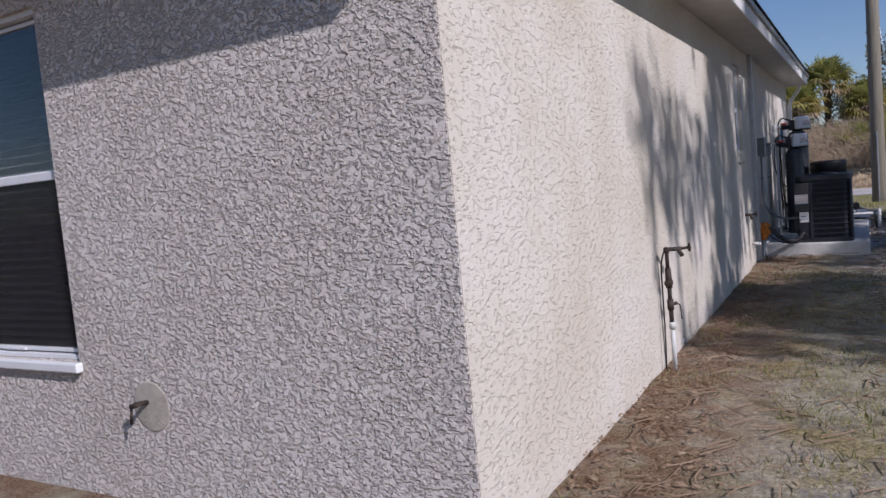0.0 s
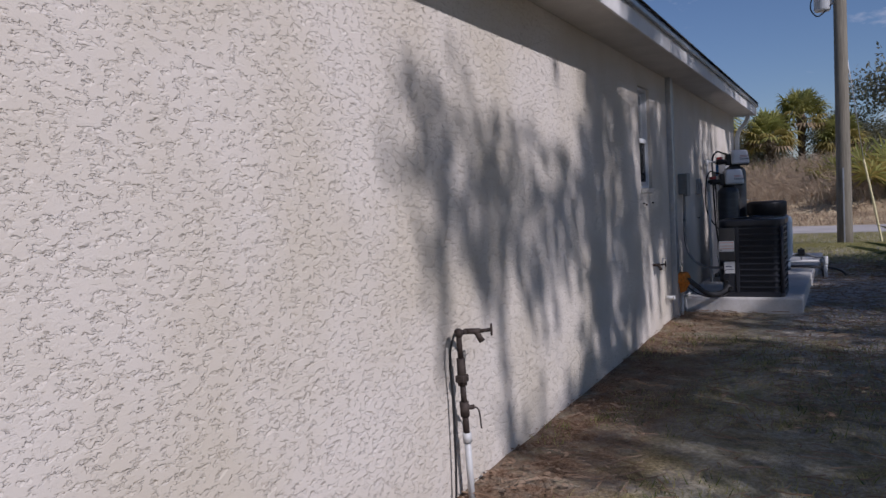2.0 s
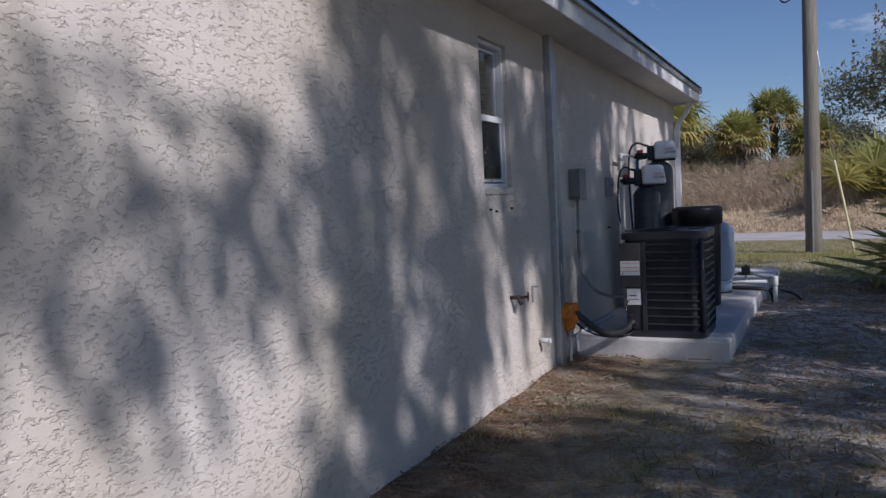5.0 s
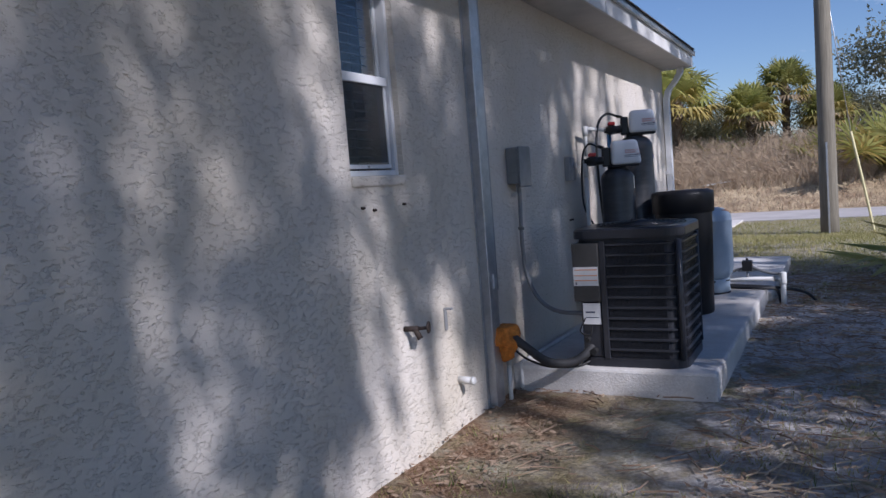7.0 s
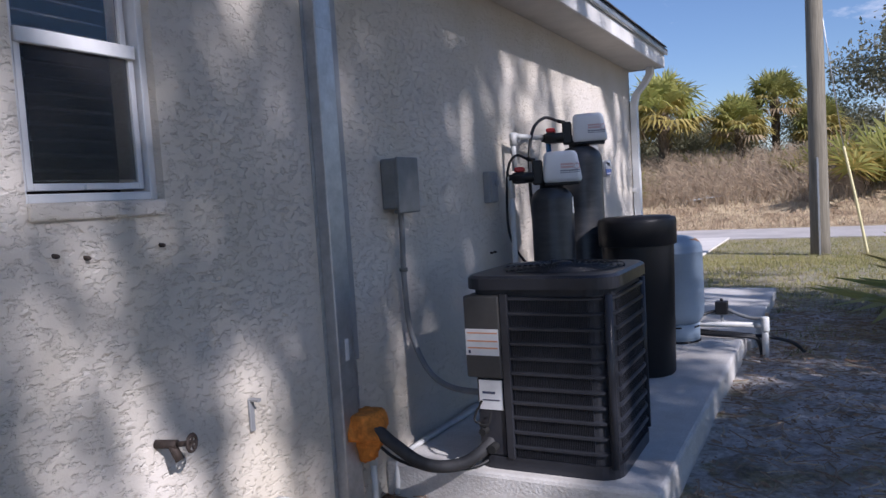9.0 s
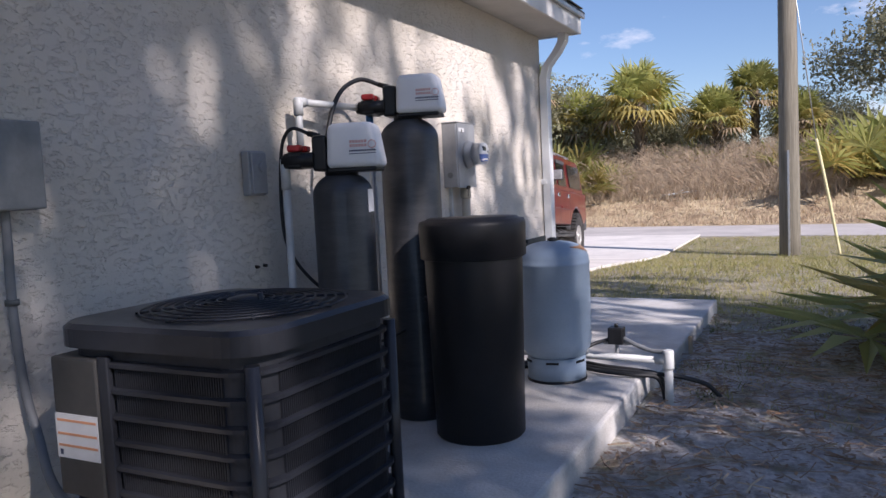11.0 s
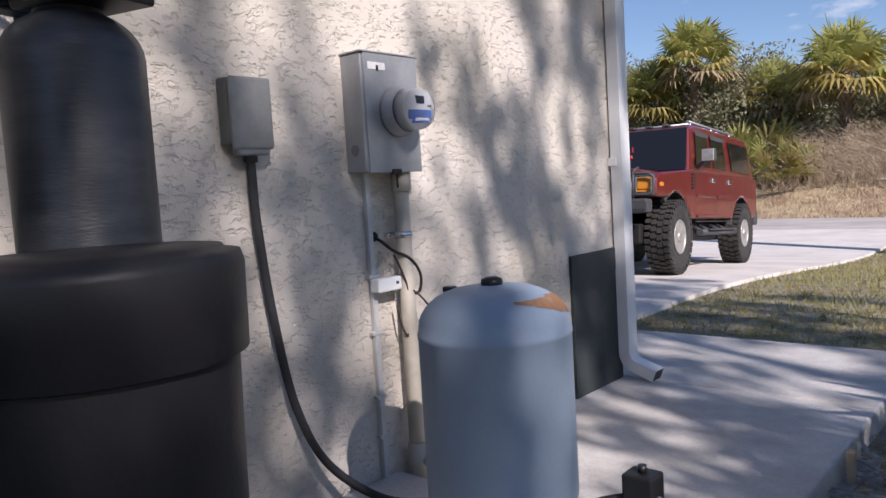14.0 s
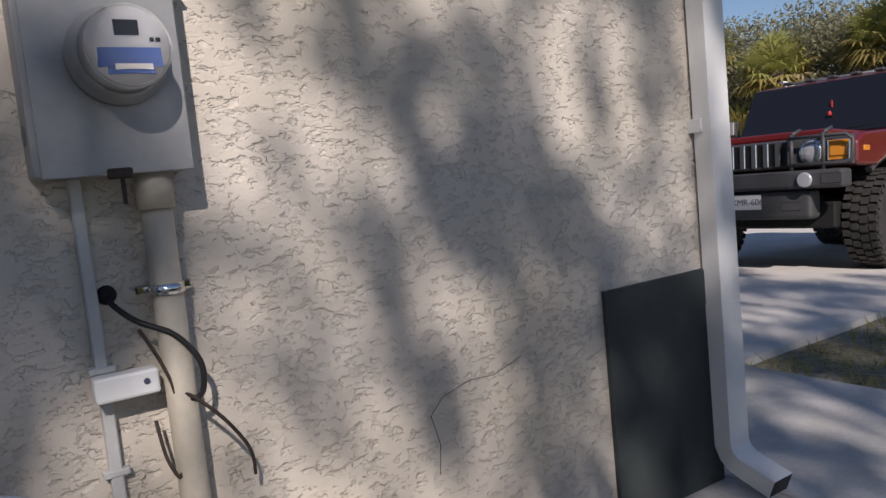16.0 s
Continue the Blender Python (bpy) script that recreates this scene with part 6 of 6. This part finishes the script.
# trees across the road
TA = tree("oak_tree", (6.6, 47.5, land(0, 48)), 9.2, 4.2, 10000, 0.13, "leafg", "tall open-crowned oak with dull green leaves", 11, 0.25)
TB = tree("oak_tree", (-9.6, 44.5, land(0, 50)), 5.0, 3.8, 20000, 0.10, "leafg", "dense grey-green scrub oak", 12, 0.12, group="oaks across the road")
for src, x, y, rz, sc in ((TA, 12.5, 49, 80, 1.05), (TA, 18, 48, 190, 1.1), (TB, -6.6, 46, 120, 0.8), (TB, -13.5, 45, 60, 1.0), (TB, -3.2, 47, 200, 0.7), (TB, -17.5, 44.5, 280, 1.1), (TB, 2.2, 47, 20, 0.75), (TB, -22, 45, 150, 1.15), (TB, -29, 45, 15, 1.3), (TB, 8, 44.5, 230, 0.75), (TB, -36, 46, 100, 1.4)):
    place(src, x, y, rz, sc)

# trees on the far side of the lawn, whose crowns shade the wall
def pine(at, h, r, seed, sprays, base, limbs=28):
    """A tall pine: whorled limbs hung with drooping sprays of needles, open between them."""
    rg = random.Random(seed)
    t = thing("pine_tree", at, "tall open pine with drooping foliage on the side lawn", "tree", "pines on the side lawn")
    twigs = []

    def wood(bm):
        tube(bm, [(0, 0, -0.3), (0.1, 0.05, h * 0.4), (0.0, 0.1, h * 0.97)], 0.17, 8, r1=0.03)
        for k in range(limbs):
            u = k / (limbs - 1)
            z = base + (h * 0.96 - base) * u
            a = k * 2.4 + rg.uniform(-0.4, 0.4)
            rr = r * (1.0 - 0.7 * u * u) * rg.uniform(0.5, 1.1)
            tip = Vector((rr * math.cos(a), rr * math.sin(a), z + 0.1 * rr))
            tube(bm, [(0, 0.08, z), Vector((0, 0.08, z)).lerp(tip, 0.5) + Vector((0, 0, 0.12)), tip], 0.03, 5, r1=0.006, n=4)
            twigs.append((Vector((0, 0.08, z)), tip))
    solid("trunk", wood, "bark", t)
    V, Fc = [], []
    w = [(b - a).length for a, b in twigs]
    for k in range(sprays):
        a, b = rg.choices(twigs, w)[0]
        p = a.lerp(b, rg.uniform(0.2, 1.05)) + Vector((rg.gauss(0, 0.12), rg.gauss(0, 0.12), rg.gauss(0, 0.1)))
        ln, wd = rg.uniform(0.5, 1.5), rg.uniform(0.07, 0.15)
        lean = rg.uniform(0.1, 0.4)
        for j in range(30):
            f = (j + rg.random()) / 30
            c = p + Vector((rg.gauss(0, wd), rg.gauss(0, wd), 0)) * math.sin(math.pi * min(0.95, f + 0.08)) + Vector((0.0, lean * f, -ln * f))
            d = Vector((rg.gauss(0, 0.25), rg.gauss(0, 0.25), -1)).normalized() * rg.uniform(0.07, 0.13)
            e = Vector((rg.gauss(0, 1), rg.gauss(0, 1), 0)).normalized() * rg.uniform(0.03, 0.045)
            i = len(V)
            V.extend([c - d, c + e, c + d, c - e])
            Fc.append((i, i + 1, i + 2, i + 3))
    plates("crown", V, Fc, ["leaf"], None, t, kind="stuff")
    return t


pine((11.6, 0.05, 0), 17.0, 2.6, 47, 400, 8.5)
pine((12.2, 3.9, 0), 16.5, 2.6, 62, 460, 8.4)
pine((12.0, 8.9, 0), 15.5, 3.2, 41, 400, 8.0)
# smaller pines out of view, added to fill shade on upper wall, lawn and pad
pine((12.6, 2.2, 0), 15.5, 1.7, 49, 150, 11.7, 16)
pine((8.2, 2.4, 0), 5.9, 2.2, 45, 270, 3.0)
pine((8.4, 6.0, 0), 6.0, 2.4, 46, 270, 3.0)
pine((8.7, 9.2, 0), 6.7, 2.4, 50, 320, 3.6)


# ---- dry scrub, grass and litter ----
def scatter(name, n, area, mk, mats, label, category, seed, keep=lambda x, y: True):
    rg = random.Random(seed)
    V, Fc = [], []
    made = 0
    while made < n:
        x, y = rg.uniform(area[0], area[1]), rg.uniform(area[2], area[3])
        made += 1
        if keep(x, y):
            mk(rg, V, Fc, x, y)
    return plates(name, V, Fc, mats, None, label=label, category=category, kind="stuff")


def blade(hmin, hmax, w):
    def mk(rg, V, Fc, x, y):
        a, h = rg.uniform(0, 6.28), rg.uniform(hmin, hmax)
        z = land(x, y) - 0.01
        dx, dy = math.cos(a) * w, math.sin(a) * w
        lx, ly = rg.uniform(-0.8, 0.8) * h, rg.uniform(-0.8, 0.8) * h
        k = len(V)
        V.extend([(x - dx, y - dy, z), (x + dx, y + dy, z), (x + lx, y + ly, z + h)])
        Fc.append((k, k + 1, k + 2))
    return mk


def leafbit(size):
    def mk(rg, V, Fc, x, y):
        a, s = rg.uniform(0, 6.28), rg.uniform(0.5, 1.3) * size
        z = land(x, y) + 0.022
        c, d = math.cos(a) * s, math.sin(a) * s
        k = len(V)
        V.extend([(x - c, y - d, z), (x + d * 0.4, y - c * 0.4, z + s * rg.uniform(0, 0.5)), (x + c, y + d, z + s * rg.uniform(0, 0.6)), (x - d * 0.4, y + c * 0.4, z)])
        Fc.append((k, k + 1, k + 2, k + 3))
    return mk


def off_paving(x, y):
    if x < 0.02 and y < 13.5:
        return False
    if x < 1.3 and 8.4 < y < 14.72:
        return False
    return not (x < -0.95 and y > 14.6)


def patchy(x, y):
    v = noise.noise((x * 0.9, y * 0.9, 7)) + 0.4 * noise.noise((x * 3, y * 3, 2))
    if 7 < y < 13.6 and x < 3.2:
        v -= 0.35
    if x < 0.7 and y < 9:
        v -= 0.3
    return off_paving(x, y) and v > -0.25


scatter("lawn_grass", 70000, (0.0, 5.5, -2.0, 16.0), blade(0.015, 0.06, 0.004), ["blade"], "short dry straw-coloured lawn grass", "grass", 31, patchy)
scatter("lawn_grass", 26000, (0.1, 5.5, -2.0, 16.0), blade(0.02, 0.075, 0.005), ["greenblade"], "sparse green tufts in the dry lawn", "grass", 38, lambda x, y: patchy(x, y) and noise.noise((x * 1.6, y * 1.6, 11)) > 0.05)
scatter("lawn_grass", 40000, (-1.0, 8.0, 14.6, 29.5), blade(0.03, 0.10, 0.008), ["blade"], "sunlit yellow-green lawn grass by the driveway", "grass", 32, off_paving)
scatter("verge_weeds", 40000, (-22, 12, 35.4, 43), blade(0.06, 0.24, 0.014), ["twig"], "tall dry brown weeds on the far verge", "weeds", 33)
scatter("leaf_litter", 5000, (0.0, 1.1, -1.5, 8.4), leafbit(0.018), ["litter"], "brown dead leaves along the foot of the wall", "leaf litter", 34, lambda x, y: x < 0.15 + 0.9 * abs(noise.noise((y * 1.3, x, 0))) + 0.15)
scatter("leaf_litter", 9000, (1.28, 4.2, 4.5, 14.5), leafbit(0.022), ["litter"], "scattered dead leaves and twigs on bare sand", "leaf litter", 35)


def stick(rg, V, Fc, x, y):
    a, ln, w = rg.uniform(0, 6.28), rg.uniform(0.04, 0.22), rg.uniform(0.002, 0.005)
    c, d, z = math.cos(a), math.sin(a), land(x, y) + 0.024
    bend = rg.uniform(-0.02, 0.02)
    k = len(V)
    for u in (-0.5, 0.05, 0.5):
        px, py = x + c * ln * u - d * bend * (1 - 4 * u * u), y + d * ln * u + c * bend * (1 - 4 * u * u)
        for q in range(3):
            b = 2.094 * q
            V.append((px - d * w * math.cos(b), py + c * w * math.cos(b), z + w * math.sin(b)))
    for r in (0, 3):
        for q in range(3):
            Fc.append((k + r + q, k + r + (q + 1) % 3, k + r + 3 + (q + 1) % 3, k + r + 3 + q))


scatter("twig_litter", 2600, (0.1, 4.0, 0.5, 13.8), stick, ["litter"], "small dry twigs strewn over the thin lawn", "twigs", 39, off_paving)
scatter("twig_litter", 700, (1.3, 3.4, 7.0, 13.6), stick, ["twig"], "pale broken twigs on bare sand", "twigs", 40, off_paving)


def thicket(rg, V, Fc, x, y):
    h = rg.uniform(0.5, 1.6)
    z = land(x, y)
    for j in range(5):
        a = rg.uniform(0, 6.28)
        lx, ly = rg.uniform(-0.5, 0.5), rg.uniform(-0.5, 0.5)
        k = len(V)
        V.extend([(x - 0.012, y, z), (x + 0.012, y, z), (x + lx, y + ly, z + h * rg.uniform(0.6, 1.1))])
        Fc.append((k, k + 1, k + 2))
        for q in range(4):
            u = rg.uniform(0.4, 1)
            p = (x + lx * u, y + ly * u, z + h * u)
            k = len(V)
            V.extend([p, (p[0] + 0.01, p[1], p[2] + 0.02), (p[0] + rg.uniform(-0.3, 0.3), p[1] + rg.uniform(-0.2, 0.2), p[2] + rg.uniform(0.05, 0.3))])
            Fc.append((k, k + 1, k + 2))


scatter("dry_thicket", 1500, (-8.5, 3.0, 38.2, 42.5), thicket, ["twig"], "leafless brown brush in front of the palms", "brush", 36)
scatter("dry_thicket", 900, (-30, 14, 41.5, 46), thicket, ["twig"], "brown undergrowth below the trees", "brush", 37)

solid("fallen_branch", lambda bm: (tube(bm, [(-3.6, 38.6, land(0, 38.6) + 0.10), (-2.9, 38.7, land(0, 38.7) + 0.14), (-2.1, 38.8, land(0, 38.8) + 0.18)], 0.05, 7, r1=0.02), tube(bm, [(-3.0, 38.7, land(0, 38.7) + 0.14), (-2.7, 38.5, land(0, 38.5) + 0.35)], 0.025, 6, r1=0.01)), "pvc", label="bleached fallen branch on the weedy bank", category="branch")

# ---- hairline cracks in the stucco ----
for pts in ([(12.30, 0.50), (12.31, 0.58), (12.29, 0.66), (12.33, 0.70), (12.42, 0.725), (12.50, 0.72), (12.60, 0.75)], [(4.62, 0.12), (4.68, 0.22), (4.66, 0.30), (4.56, 0.36)]):
    tagged(solid("wall_crack", lambda bm: tube(bm, [(0.0, y, z) for y, z in pts], 0.0013, 5, smooth=False), "darkbox", label="thin dark crack in the stucco wall", category="crack"), kind="structure")

# ---- shingles along the eave ----
bs = bmesh.new()
box(bs, (-0.14, 0.004, 0.0), (0.0, 0.296, 0.008))
shingle_me = mesh_of("shingle", bs, "shingle")
slope = math.atan2(4.3 - 2.775, 4.5 + OV + 0.03)
for j in range(2):
    for k in range(46):
        o = new("shingle", shingle_me)
        o.parent = roof
        d = 0.12 * j
        o.matrix_world = pose(OV + 0.045 - d * math.cos(slope), -OV + 0.3 * k + (0.15 if j else 0), 2.777 + 0.006 * j + d * math.sin(slope), 0, math.degrees(slope), 0)

# ---- pieces that stand apart become parts of their own ----
for ob in list(scene.objects):
    if ob.type != "MESH" or not ob.parent or ob.name.split(".")[0] not in ("wheel_liner", "wheel_flare", "turn_signal", "marker_lamps", "door_handle", "side_moulding", "rain_visor", "door_seams", "red_handles", "skirt_slots", "wiper", "vent", "service_valves", "hanging_charm"):
        continue
    src = bmesh.new()
    src.from_mesh(ob.data)
    left, groups = set(src.verts), []
    while left:
        seed = left.pop()
        stack, isle = [seed], {seed}
        while stack:
            for ed in stack.pop().link_edges:
                for v in ed.verts:
                    if v not in isle:
                        isle.add(v)
                        stack.append(v)
        left -= isle
        groups.append(isle)
    if len(groups) > 1:
        groups.sort(key=lambda g: min(v.index for v in g))
        mats = list(ob.data.materials)
        for n, isle in enumerate(groups):
            vs = sorted(isle, key=lambda v: v.index)
            at = {v: i for i, v in enumerate(vs)}
            fs = [f for f in src.faces if f.verts[0] in isle]
            me = bpy.data.meshes.new(ob.name.split(".")[0])
            me.from_pydata([v.co.copy() for v in vs], [], [[at[v] for v in f.verts] for f in fs])
            for k in mats:
                me.materials.append(k)
            me.polygons.foreach_set("material_index", [f.material_index for f in fs])
            if n == 0:
                ob.data = me
            else:
                o = new(ob.name.split(".")[0], me)
                o.parent = ob.parent
                o.matrix_basis = ob.matrix_basis.copy()
    src.free()
